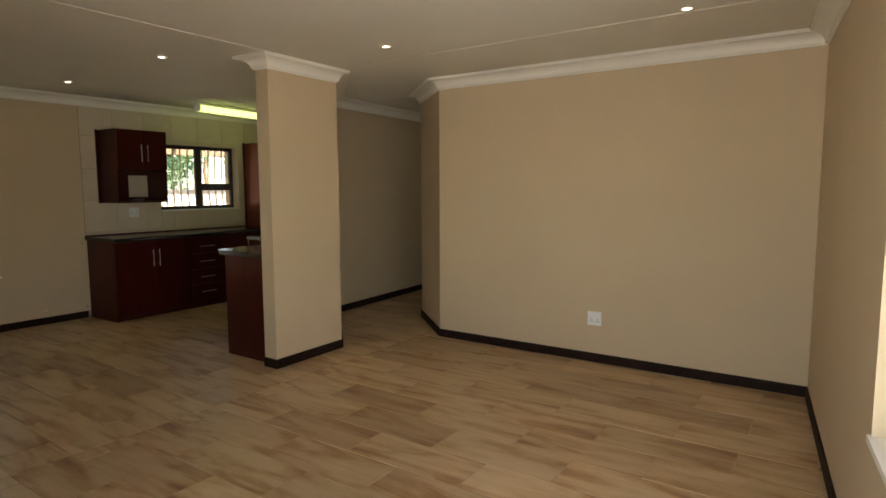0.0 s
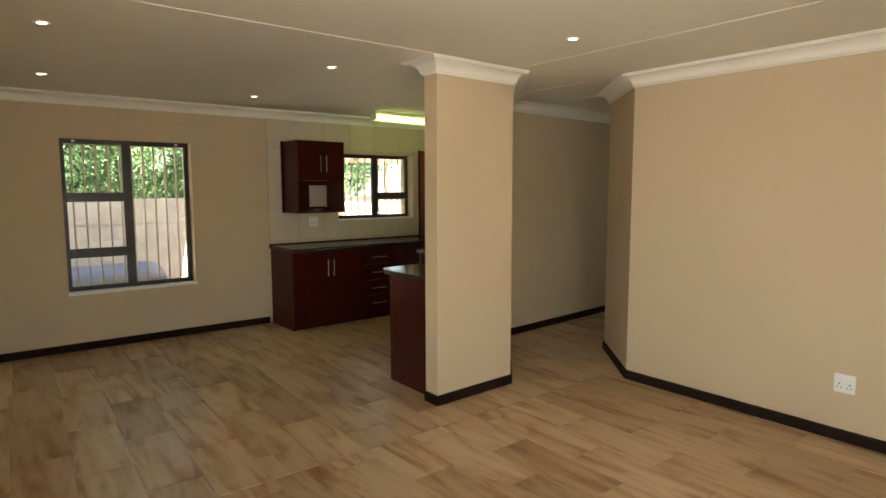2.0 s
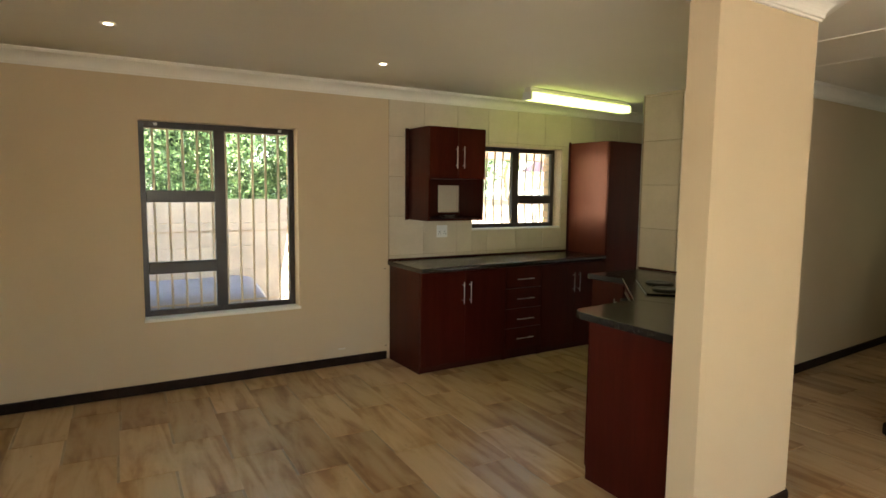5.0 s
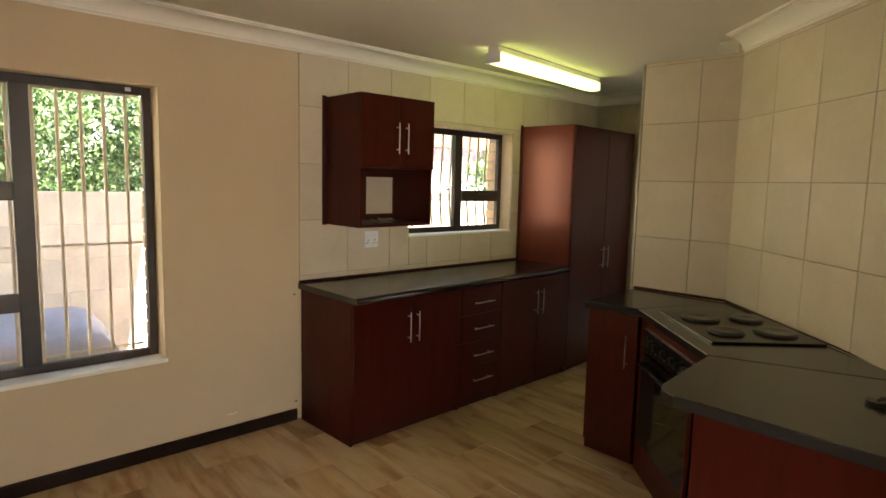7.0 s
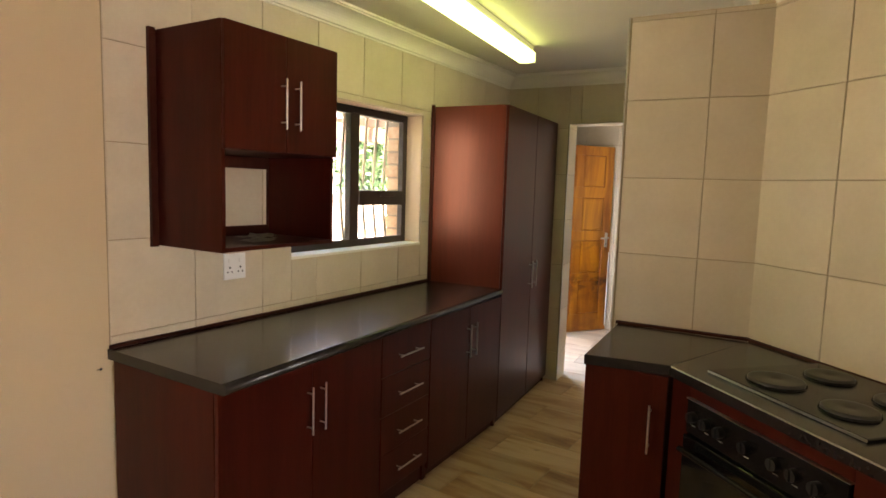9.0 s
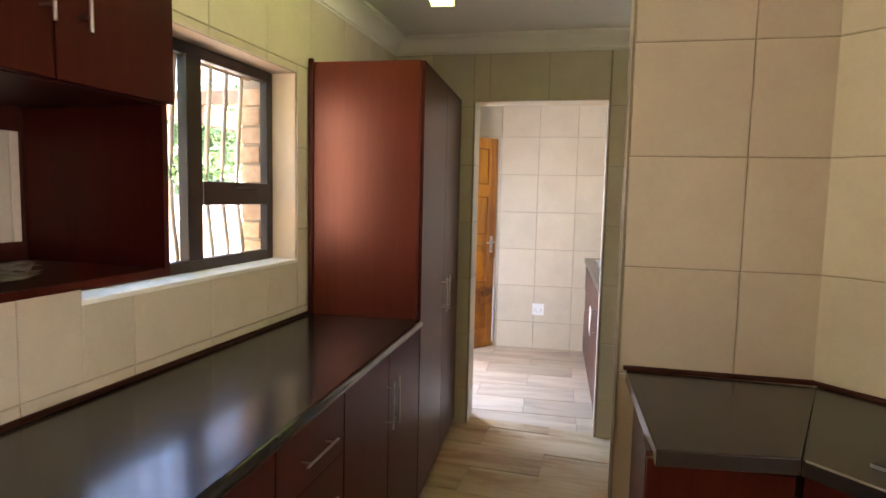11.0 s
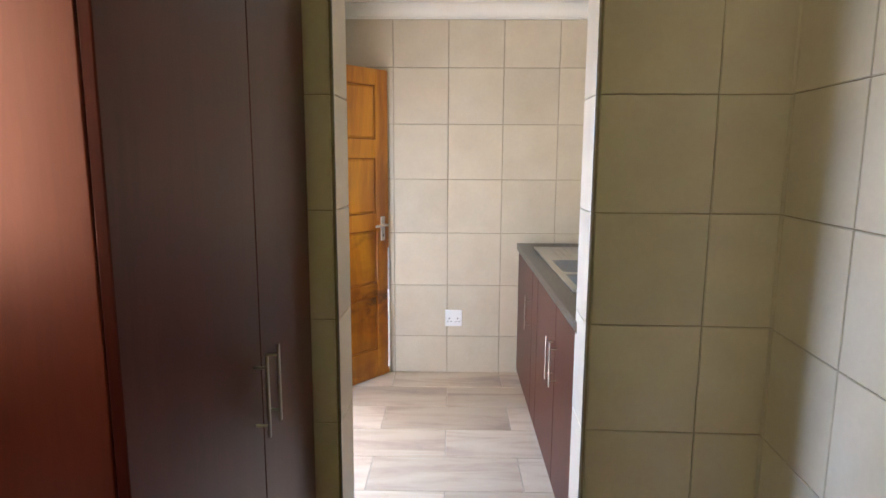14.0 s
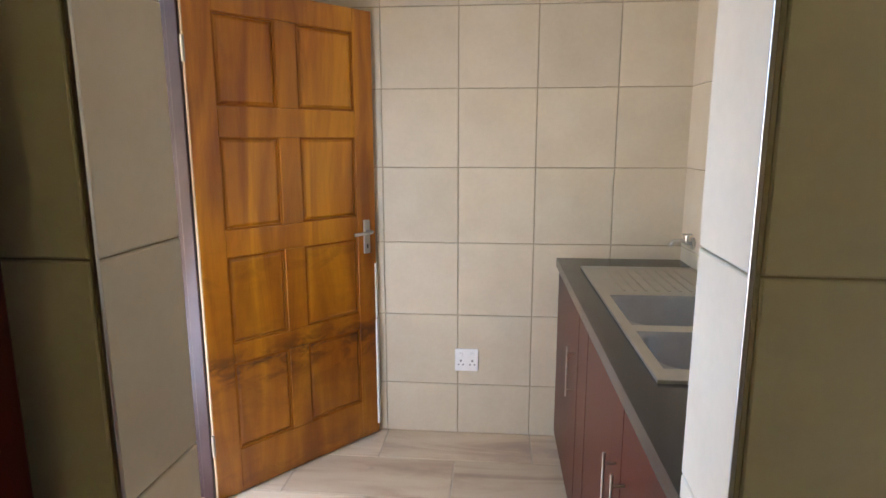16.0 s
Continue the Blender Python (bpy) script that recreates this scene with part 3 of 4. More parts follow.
tagged(boxes("worktop_trim", MAHOGANY_IN, None, (WX + 0.013, WX + 0.028, 3.112, 5.296, 0.9125, 0.926), bevel=0.003), "dark wooden trim strip along the back of a worktop", "trim strip")


def tall_cupboard():
    front, turn, w, h, d = Vector((-5.925, 5.30)), 5.0, 1.07, 2.064, 0.54
    u = empty("tall_cupboard", pose(front.x, front.y, 0, 0, 0, turn), "tall dark mahogany pantry cupboard with two closed doors", "cupboard")
    # the side towards the window takes the brightened copy
    boxes("side_panel", MAHOGANY_LIT, u, (-d, -0.02, 0, 0.018, 0, h), bevel=0.002, label="mahogany veneer side panel, colour brightened as if lit by the window")
    boxes("side_panel", MAHOGANY, u, (-d + 0.1, -0.02, w - 0.018, w, 0, h), bevel=0.002)
    boxes("top_panel", MAHOGANY, u, (-d, -0.02, 0.018, w - 0.018, h - 0.018, h - 0.001))
    boxes("bottom_panel", MAHOGANY_IN, u, (-d + 0.1, -0.02, 0.018, w - 0.018, 0.08, 0.096))
    boxes("filler_strip", MAHOGANY_IN, u, (-d + 0.004, -d + 0.026, -0.012, -0.001, 0.915, h + 0.012))
    boxes("plinth", MAHOGANY_IN, u, (-0.05, -0.034, 0.018, w - 0.018, 0, 0.08))
    for a, b, y in ((0.001, 0.5685, 0.568 - 0.05), (0.5715, w - 0.001, 0.572 + 0.035)):
        door = leaf("door", u, -0.018, 0.0, a, b, 0.055, h - 0.002)
        bar_handle(door, 0.0, y, 0.945, 0.19, "z", (1, 0))


tall_cupboard()


def wall_cabinet():
    u = empty("wall_cabinet", pose(WX + 0.012, 3.597, 0), "dark mahogany wall cabinet with two doors over an open niche", "cabinet")
    d, w = 0.392, 0.286
    for nm, dims in (("side_panel", (0.0, d, -w, -w + 0.016, 1.285, 2.10)), ("side_panel", (0.0, d, w - 0.016, w, 1.285, 2.10)),
                     ("top_panel", (0, d, -w + 0.016, w - 0.016, 2.084, 2.099)), ("niche_floor", (0, d, -w + 0.016, w - 0.016, 1.286, 1.302)),
                     ("shelf", (0.01, d, -w + 0.016, w - 0.016, 1.655, 1.671))):
        boxes(nm, MAHOGANY, u, dims)
    # back panel with a cut-out that shows the wall tile
    boxes("back_panel", MAHOGANY_IN, u, (0.0, 0.008, -w + 0.016, 0.03, 1.302, 1.655), (0.0, 0.008, 0.262, w - 0.016, 1.302, 1.655),
          (0.0, 0.008, 0.03, 0.262, 1.302, 1.345), (0.0, 0.008, 0.03, 0.262, 1.60, 1.655), (0.0, 0.008, -w + 0.016, w - 0.016, 1.671, 2.084))
    boxes("filler_strip", MAHOGANY_IN, u, (0.001, 0.018, -w - 0.028, -w - 0.001, 1.28, 2.108))
    for a, b, y in ((-w + 0.001, -0.0015, -0.026), (0.0015, w - 0.001, 0.046)):
        door = leaf("door", u, d + 0.002, d + 0.020, a, b, 1.657, 2.098)
        bar_handle(door, d + 0.020, y, 1.84, 0.19, "z", (1, 0))


wall_cabinet()
mag = empty("magazine", pose(-6.22, 3.60, 1.3025, 0, 0, 24), "small stack of crumpled printed leaflets lying in a niche", "leaflets")
for k, (dx, dy, a) in enumerate(((0, 0, 0), (0.02, -0.015, 9), (-0.015, 0.02, -14), (0.01, 0.01, 21))):
    bm = bmesh.new()
    n = 6
    vs = [[bm.verts.new(((i / n - 0.5) * 0.10, (j / n - 0.5) * 0.145, 0.002 + k * 0.007 + 0.0025 * math.sin(i * 1.3 + j * 0.9 + k))) for j in range(n + 1)] for i in range(n + 1)]
    for i in range(n):
        for j in range(n):
            bm.faces.new((vs[i][j], vs[i + 1][j], vs[i + 1][j + 1], vs[i][j + 1]))
    bmesh.ops.solidify(bm, geom=bm.faces[:], thickness=0.003)
    sheet = part("sheet", bm, PAPER, mag)
    sheet.matrix_local = pose(dx, dy, 0, 0, 0, a)


# ---- cooking corner ----
def plan_unit(name, label, category, outline, z0, z1, mat=MAHOGANY):
    """A carcass with a plan outline of its own."""
    cx, cy = sum(p[0] for p in outline) / len(outline), sum(p[1] for p in outline) / len(outline)
    u = empty(name, pose(cx, cy, 0), label, category)
    bm = bmesh.new()
    prism(bm, [(x - cx, y - cy) for x, y in outline], z0, z1)
    part("body", bm, mat, u)
    return u, cx, cy


J1F, J1B = (-4.697, 4.212), (-4.487, 4.80)
J2F, J2B = (-4.060, 3.618), (-3.42, 3.865)
OA, OB = Vector((-4.683, 4.228)), Vector((-4.036, 3.631))
ou = (OB - OA).normalized()
on = Vector((ou.y, -ou.x))
olen = (OB - OA).length


def along(s, back=0.0):
    p = OA + ou * s - on * back
    return (p.x, p.y)


nib, cx, cy = plan_unit("base_cabinet", "narrow dark mahogany base cabinet with one door beside the oven", "cabinet",
                        [(-5.02, 4.245), (-4.70, 4.245), (-4.54, 4.78), (-5.02, 4.80)], 0.0, 0.872)
door = leaf("door", nib, -5.018 - cx, -4.700 - cx, 4.225 - cy, 4.243 - cy, 0.06, 0.862)
bar_handle(door, -4.755 - cx, 4.225 - cy, 0.655, 0.19, "z", (0, -1))

housing, hx, hy = plan_unit("oven_housing", "dark red mahogany oven housing set across the corner", "cabinet",
                            [along(0.0, 0.02), along(olen, 0.02), along(olen - 0.02, 0.50), along(0.14, 0.50)], 0.0, 0.872)
om = Matrix(((ou.x, -on.x, 0, OA.x - hx), (ou.y, -on.y, 0, OA.y - hy), (0, 0, 1, 0), (0, 0, 0, 1)))
for nm, dims in (("side_stile", (0.0, 0.098, 0.0, 0.018, 0.0, 0.872)), ("side_stile", (olen - 0.152, olen, 0.0, 0.018, 0.0, 0.872)),
                 ("top_rail", (0.0985, olen - 0.1525, 0.0, 0.018, 0.826, 0.872)), ("bottom_rail", (0.0985, olen - 0.1525, 0.0, 0.018, 0.0, 0.19))):
    boxes(nm, MAHOGANY, housing, dims, bevel=0.0015).matrix_local = om
oven = empty("oven", Matrix.Translation((hx, hy, 0)) @ om, "black built-in electric oven with control knobs and a glass door", "oven")
OX0, OX1 = 0.101, olen - 0.155
boxes("control_panel", BLACK, oven, (OX0, OX1, -0.012, 0.017, 0.70, 0.822), bevel=0.004)
od = boxes("oven_door", OVENGLASS, oven, (OX0, OX1, -0.022, 0.017, 0.215, 0.695), bevel=0.005, label="black glass oven door")
boxes("oven_base", BLACK, oven, (OX0, OX1, -0.008, 0.017, 0.192, 0.212))
boxes("top_trim", CHROME, oven, (OX0 - 0.004, OX1 + 0.004, -0.014, 0.016, 0.8225, 0.8255))
bm = bmesh.new()
rod(bm, (OX0 + 0.03, -0.058, 0.655), (OX1 - 0.03, -0.058, 0.655), 0.011, 12)
for x in (OX0 + 0.06, OX1 - 0.06):
    rod(bm, (x, -0.058, 0.655), (x, -0.02, 0.655), 0.008)
part("door_handle", bm, BLACK, od, "black bar handle")
for k in range(7):
    x = OX0 + (0.040, 0.105, 0.172, 0.285, 0.398, 0.466, 0.540)[k]
    bm = bmesh.new()
    rod(bm, (x, -0.036, 0.768), (x, -0.012, 0.768), 0.019, 16)
    box(bm, x - 0.003, x + 0.003, -0.042, -0.036, 0.752, 0.784)
    kn = part("knob", bm, KNOB, oven)
    boxes("dial_mark", WHITEPL, kn, (x - 0.010, x + 0.010, -0.0135, -0.0122, 0.735, 0.7365))

isl, ix, iy = plan_unit("end_cabinet", "dark red mahogany end cabinet against the pillar", "cabinet",
                        [(-3.872, 3.10), (-3.325, 3.10), (-3.325, 3.70), (-3.52, 3.86), (-4.000, 3.60)], 0.0, 0.872)
boxes("end_panel", MAHOGANY, isl, (-3.868 - ix, -3.315 - ix, 3.078 - iy, 3.098 - iy, 0, 0.872), bevel=0.002)
a, b = Vector((-4.010, 3.595)), Vector((-3.880, 3.098))
du = (b - a).normalized()
dn = Vector((du.y, -du.x))
dm = Matrix(((du.x, dn.x, 0, a.x - ix), (du.y, dn.y, 0, a.y - iy), (0, 0, 1, 0), (0, 0, 0, 1)))
door = leaf("door", isl, 0.012, (b - a).length - 0.004, 0.001, 0.018, 0.06, 0.862)
door.matrix_local = dm
bar_handle(door, 0.055, 0.018, 0.655, 0.19, "z", (0, 1))

TOPZ = (0.8735, 0.912)
for name, outline, label in (
        ("worktop", [(-5.005, 4.160), J1F, J1B, (-4.505, 4.80), (-5.05, 4.80)], "short charcoal laminate worktop at the tiled nib wall"),
        ("worktop", [(J1F[0] + 0.0015, J1F[1] - 0.0015), J2F, J2B, (-4.480, 4.826), (J1B[0] + 0.003, J1B[1])], "charcoal laminate corner worktop holding the hob"),
        ("worktop", [(J2F[0] + 0.002, J2F[1] - 0.003), (-4.008, 3.13), (-3.985, 3.085), (-3.93, 3.062), (-3.312, 3.062), (-3.312, 3.765), (J2B[0] + 0.002, J2B[1] - 0.005)], "charcoal laminate worktop on the end cabinet")):
    bm = bmesh.new()
    prism(bm, outline, *TOPZ, bevel=0.004)
    tagged(part(name, bm, WORKTOP), label, "worktop")
su = (Vector(J2F) - Vector(J1F)).normalized()
bm = bmesh.new()
rod(bm, (J1F[0] + su.x * 0.01, J1F[1] + su.y * 0.01, 0.9105), (J2F[0] - su.x * 0.01, J2F[1] - su.y * 0.01, 0.9105), 0.0028, 8)
tagged(part("edge_strip", bm, CHROME), "thin bright metal strip on the front edge of the hob worktop", "edge strip")
bm = bmesh.new()
sweep(bm, [(-3.325, 3.812), (-4.4825, 4.833), (-5.06, 4.804)], [(0, 0.9125), (0.016, 0.9125), (0.014, 0.922), (0, 0.926)])
tagged(part("worktop_trim", bm, MAHOGANY_IN), "dark wooden trim strip along the tiled corner", "trim strip")


def hob():
    c = Vector(along(0.398, 0.318))
    m = Matrix(((ou.x, -on.x, 0, c.x), (ou.y, -on.y, 0, c.y), (0, 0, 1, 0.9125), (0, 0, 0, 1)))
    u = empty("hob", m, "black enamel hob with four solid hotplates", "hob")
    boxes("hob_plate", BLACK, u, (-0.30, 0.30, -0.25, 0.25, 0.0, 0.010), bevel=0.004)
    boxes("front_trim", CHROME, u, (-0.30, 0.30, -0.2525, -0.2505, 0.001, 0.009))
    for x, y, r in ((-0.135, -0.115, 0.088), (0.135, -0.115, 0.076), (-0.135, 0.115, 0.076), (0.135, 0.115, 0.088)):
        bm = bmesh.new()
        rings = [(r, 0.0105), (r, 0.020), (r - 0.004, 0.024), (r - 0.012, 0.0232), (0.02, 0.0232), (0.015, 0.0215)]
        prev = None
        for rr, z in rings:
            ring = [bm.verts.new((x + rr * math.cos(t * math.tau / 36), y + rr * math.sin(t * math.tau / 36), z)) for t in range(36)]
            if prev:
                for i in range(36):
                    bm.faces.new((prev[i], prev[(i + 1) % 36], ring[(i + 1) % 36], ring[i]))
            prev = ring
        bm.faces.new(prev)
        hp = part("hotplate", bm, HOTPLATE, u, smooth=True)
        bm = bmesh.new()
        bmesh.ops.create_cone(bm, cap_ends=False, segments=36, radius1=r + 0.005, radius2=r + 0.003, depth=0.005, matrix=Matrix.Translation((x, y, 0.0135)))
        part("rim", bm, BLACK, hp, smooth=True)


hob()
gm = empty("cable_outlet", pose(-3.475, 3.50, 0.9125), "small black cable outlet with a stub of cable on a worktop", "cable outlet")
bm = bmesh.new()
rod(bm, (0, 0, 0), (0, 0, 0.012), 0.032, 18)
part("cap", bm, KNOB, gm)
bm = bmesh.new()
bent_rod(bm, [(0.0, 0.0, 0.012), (0.01, 0.0, 0.022), (0.035, 0.01, 0.024), (0.05, 0.02, 0.008)], 0.007)
part("cable", bm, KNOB, gm, smooth=True)


# ---- sockets ----
def socket(m, label):
    """A white double socket plate, its face towards -y of m."""
    u = empty("socket_plate", m, label, "socket", "white wall sockets")
    boxes("plate", WHITEPL, u, (-0.058, 0.058, -0.009, -0.0005, -0.058, 0.058), bevel=0.003)
    for x in (-0.028, 0.028):
        boxes("switch", WHITEPL, u, (x - 0.009, x + 0.009, -0.014, -0.0092, 0.018, 0.038), bevel=0.002)
        bm = bmesh.new()
        for dx, dz, r in ((0, -0.004, 0.0048), (-0.011, -0.024, 0.0038), (0.011, -0.024, 0.0038)):
            rod(bm, (x + dx, -0.0098, dz), (x + dx, -0.0088, dz), r, 10)
        part("pin_holes", bm, DARKHOLE, u)
    return u


socket(pose(-1.122, 4.6215, 0.366, 0, 0, 0.37), "white double wall socket low on a cream wall")
socket(pose(WX + 0.010, 3.676, 1.165, 0, 0, 90), "white double wall socket on tiles under a wall cabinet")
socket(pose(-4.5755, 5.80, 1.03, 0, 0, -90), "white double wall socket on tiles beside the doorway")
socket(SKEW @ pose(-5.728, SCN - 0.010, 0.392), "white double wall socket on scullery tiles")
sa = math.degrees(math.atan2(S1[1] - SW[1], S1[0] - SW[0]))
socket(pose(-5.83, 0.18 + (S1[1] - SW[1]) / (S1[0] - SW[0]) * 0.645, 0.295, 0, 0, 180 + sa), "white double wall socket low beside a corner")
bm = bmesh.new()
for k in range(5):
    box(bm, 0, 0.0015, 2.64 + 0.012 * k, 2.648 + 0.012 * k, 0.142 + 0.004 * math.sin(2.1 * k), 0.15 + 0.004 * math.sin(2.1 * k))
mk = tagged(part("paint_chip", bm, CEILING), "pale chipped paint mark low on a wall", "paint chip")
mk.location = (WX + 0.0005, 0, 0)


for y, z in ((3.090, 0.838), (3.100, 0.124)):
    bm = bmesh.new()
    rod(bm, (WX - 0.001, y, z), (WX + 0.004, y - 0.004, z), 0.005, 8)
    rod(bm, (WX + 0.003, y - 0.003, z), (WX + 0.008, y - 0.018, z + 0.002), 0.002, 6)
    tagged(part("wall_plug", bm, DARKHOLE), "small dark screw stuck in the wall by a base cabinet", "screw")


# ---- lamps ----
def fluorescent():
    a, b = Vector((-5.748, 4.10)), Vector((-5.905, 5.49))
    u = empty("fluorescent_light", Matrix.Translation((*(a + b) / 2, CEIL)) @ pose(0, 0, 0, 0, 0, math.degrees(math.atan2(b.y - a.y, b.x - a.x))),
              "lit fluorescent ceiling batten with a plastic diffuser", "ceiling light")
    h = (b - a).length / 2
    boxes("base", CORNICE, u, (-h, h, -0.04, 0.04, -0.042, -0.004), bevel=0.003)
    boxes("mounting_strip", DARKHOLE, u, (-h + 0.02, h - 0.02, -0.036, 0.036, -0.004, -0.0005))
    boxes("diffuser", TUBE_GLOW, u, (-h + 0.012, h - 0.012, -0.052, 0.052, -0.108, -0.0425), bevel=0.012, label="glowing greenish white diffuser")
    boxes("end_cap", WHITEPL, u, (-h - 0.004, -h + 0.0115, -0.055, 0.055, -0.110, -0.0425), bevel=0.003)
    boxes("end_cap", WHITEPL, u, (h - 0.0115, h + 0.004, -0.055, 0.055, -0.110, -0.0425), bevel=0.003)


fluorescent()


def downlight(x, y):
    u = empty("downlight", pose(x, y, CEIL), "small lit round recessed ceiling downlight", "ceiling light", "ceiling downlights")
    bm = bmesh.new()
    prev = None
    for rr, z in ((0.042, -0.0005), (0.041, -0.005), (0.030, -0.006), (0.023, -0.003)):
        ring = [bm.verts.new((rr * math.cos(t * math.tau / 28), rr * math.sin(t * math.tau / 28), z)) for t in range(28)]
        if prev:
            for i in range(28):
                bm.faces.new((prev[i], prev[(i + 1) % 28], ring[(i + 1) % 28], ring[i]))
        prev = ring
    part("ring", bm, CORNICE, u, smooth=True)
    bm = bmesh.new()
    rod(bm, (0, 0, -0.004), (0, 0, -0.0008), 0.023, 24)
    part("lens", bm, LED_GLOW, u)
    return u


first = downlight(-2.235, 3.325)
for x, y in ((-3.855, 2.585), (-5.570, 2.655), (-5.45, 0.94), (-3.74, 0.82), (-0.262, 3.62)):
    copy_thing(first, pose(x, y, CEIL))


for x, y in ((-2.235, 3.325), (-3.855, 2.585), (-5.570, 2.655), (-5.45, 0.94), (-3.74, 0.82), (-0.262, 3.62)):
    beam = new("downlight_beam", bpy.data.lights.new("downlight_beam", "SPOT"))
    beam.data.energy, beam.data.color = 0.9, (1.0, 0.80, 0.52)
    beam.data.spot_size, beam.data.spot_blend, beam.data.shadow_soft_size = radians(52), 0.8, 0.02
    beam.matrix_world = look((x, y, CEIL - 0.012), (x, y + 0.001, 0))


# ---- back door ----
def back_door():
    hinge, free = Vector((-6.652, 7.780)), Vector((-6.163, 8.475))
    w = 0.848
    ang = math.degrees(math.atan2(free.y - hinge.y, free.x - hinge.x))
    u = empty("back_door", pose(hinge.x, hinge.y, 0.006, 0, 0, ang), "open varnished orange pine panel door with eight panels", "door")
    t0, t1, h = 0.0, 0.040, 2.025
    cols = [(0.0, 0.105), (0.36, 0.455), (w - 0.105, w)]
    rows = [(0.0, 0.19), (0.565, 0.645), (1.005, 1.11), (1.47, 1.585), (1.925, h)]
    for a, b in (cols[0], cols[2]):
        boxes("stile", PINE, u, (a, b, t0, t1, 0, h), bevel=0.003)
    for a, b in rows:
        boxes("rail", PINE, u, (0.105, w - 0.105, t0, t1, a, b), bevel=0.003)
    for (a0, a1), (b0, b1) in zip(rows, rows[1:]):
        boxes("muntin", PINE, u, (0.36, 0.455, t0, t1, a1, b0), bevel=0.003)
        for x0, x1 in ((0.105, 0.36), (0.455, w - 0.105)):
            bm = bmesh.new()
            g = 0.022
            lo = [bm.verts.new((x, y, z)) for y, x, z in ((t0 + 0.014, x0, a1), (t0 + 0.014, x1, a1), (t0 + 0.014, x1, b0), (t0 + 0.014, x0, b0))]
            up = [bm.verts.new((x, y, z)) for y, x, z in ((t0 + 0.006, x0 + g, a1 + g), (t0 + 0.006, x1 - g, a1 + g), (t0 + 0.006, x1 - g, b0 - g), (t0 + 0.006, x0 + g, b0 - g))]
            bk = [bm.verts.new((v.co.x, t1 - 0.012, v.co.z)) for v in lo]
            bm.faces.new(up)
            bm.faces.new(bk[::-1])
            for i in range(4):
                j = (i + 1) % 4
                bm.faces.new((lo[i], lo[j], up[j], up[i]))
                bm.faces.new((bk[i], bk[j], lo[j], lo[i]))
            pn = part("panel", bm, PINE, u)
            # thin mouldings in the darkened pine draw the shadow line round each panel
            boxes("moulding", PINE_SHADE, pn, (x0, x1, t0 + 0.004, t0 + 0.0135, a1, a1 + 0.009), (x0, x1, t0 + 0.004, t0 + 0.0135, b0 - 0.009, b0),
                  (x0, x0 + 0.009, t0 + 0.004, t0 + 0.0135, a1 + 0.009, b0 - 0.009), (x1 - 0.009, x1, t0 + 0.004, t0 + 0.0135, a1 + 0.009, b0 - 0.009))
    boxes("hinge_edge", PINE_EDGE, u, (-0.004, -0.0005, t0 + 0.001, t1 - 0.001, 0.001, h - 0.001), label="bare pale pine edge")
    hd = boxes("lock_plate", CHROME, u, (w - 0.075, w - 0.038, t0 - 0.007, t0 - 0.0005, 0.93, 1.09), bevel=0.004, label="chrome lock plate")
    bm = bmesh.new()
    bent_rod(bm, [(w - 0.056, t0 - 0.006, 1.035), (w - 0.056, t0 - 0.045, 1.035), (w - 0.075, t0 - 0.052, 1.035), (w - 0.16, t0 - 0.050, 1.032)], 0.008)
    part("lever", bm, CHROME, hd, "chrome lever handle", smooth=True)
    boxes("keyhole", DARKHOLE, hd, (w - 0.060, w - 0.052, t0 - 0.0085, t0 - 0.0072, 0.955, 0.975))
    for z in (0.25, 1.78):
        bm = bmesh.new()
        rod(bm, (-0.008, t0 - 0.004, z - 0.045), (-0.008, t0 - 0.004, z + 0.045), 0.007)
        part("hinge", bm, CHROME, u)


back_door()
dfm = new("door_1")
setting(dfm, "dark stained timber back door frame")
boxes("jamb", FRAMEP, dfm, (SWX - 0.15, SWX - 0.045, BD[0], BD[0] + 0.05, 0, BD[3] - 0.05), bevel=0.004)
boxes("jamb", FRAMEP, dfm, (SWX - 0.235, SWX - 0.055, BD[1] - 0.05, BD[1] + 0.07, 0, BD[3] - 0.05), (SWX - 0.105, SWX - 0.06, BD[1] - 0.062, BD[1] - 0.05, 0, BD[3] - 0.05), bevel=0.004)
boxes("frame_head", FRAMEP, dfm, (SWX - 0.15, SWX - 0.055, BD[0], BD[1] + 0.07, BD[3] - 0.05, BD[3]), bevel=0.004)
boxes("threshold", TIMBER, dfm, (SWX - 0.16, SWX + 0.01, BD[0] + 0.05, BD[1] - 0.05, 0.0, 0.02), bevel=0.004)

# ---- scullery ----
def scullery_unit(y0, y1, doors, label):
    """A base cabinet against the scullery's east wall, fronts to the west."""
    u = empty("sink_cabinet", SKEW @ pose(SCX - 0.012, (y0 + y1) / 2, 0), label, "cabinet", "scullery base cabinets")
    w, d = (y1 - y0) / 2, -0.533
    boxes("body", MAHOGANY, u, (d, 0, -w, -w + 0.016, 0, 0.70), (d, 0, w - 0.016, w, 0, 0.70), (-0.012, 0, -w + 0.016, w - 0.016, 0.09, 0.70), (d, -0.012, -w + 0.016, w - 0.016, 0.09, 0.106),
          (d, d + 0.02, -w + 0.016, w - 0.016, 0.70, 0.872))
    boxes("plinth", MAHOGANY_IN, u, (d + 0.014, d + 0.03, -w + 0.016, w - 0.016, 0, 0.09))
    for a, b, h in doors:
        door = leaf("door", u, d - 0.020, d - 0.002, -w + a + 0.0015, -w + b - 0.0015, 0.03, 0.862)
        if h is not None:
            bar_handle(door, d - 0.020, -w + h, 0.60, 0.20, "z", (-1, 0))
    return u


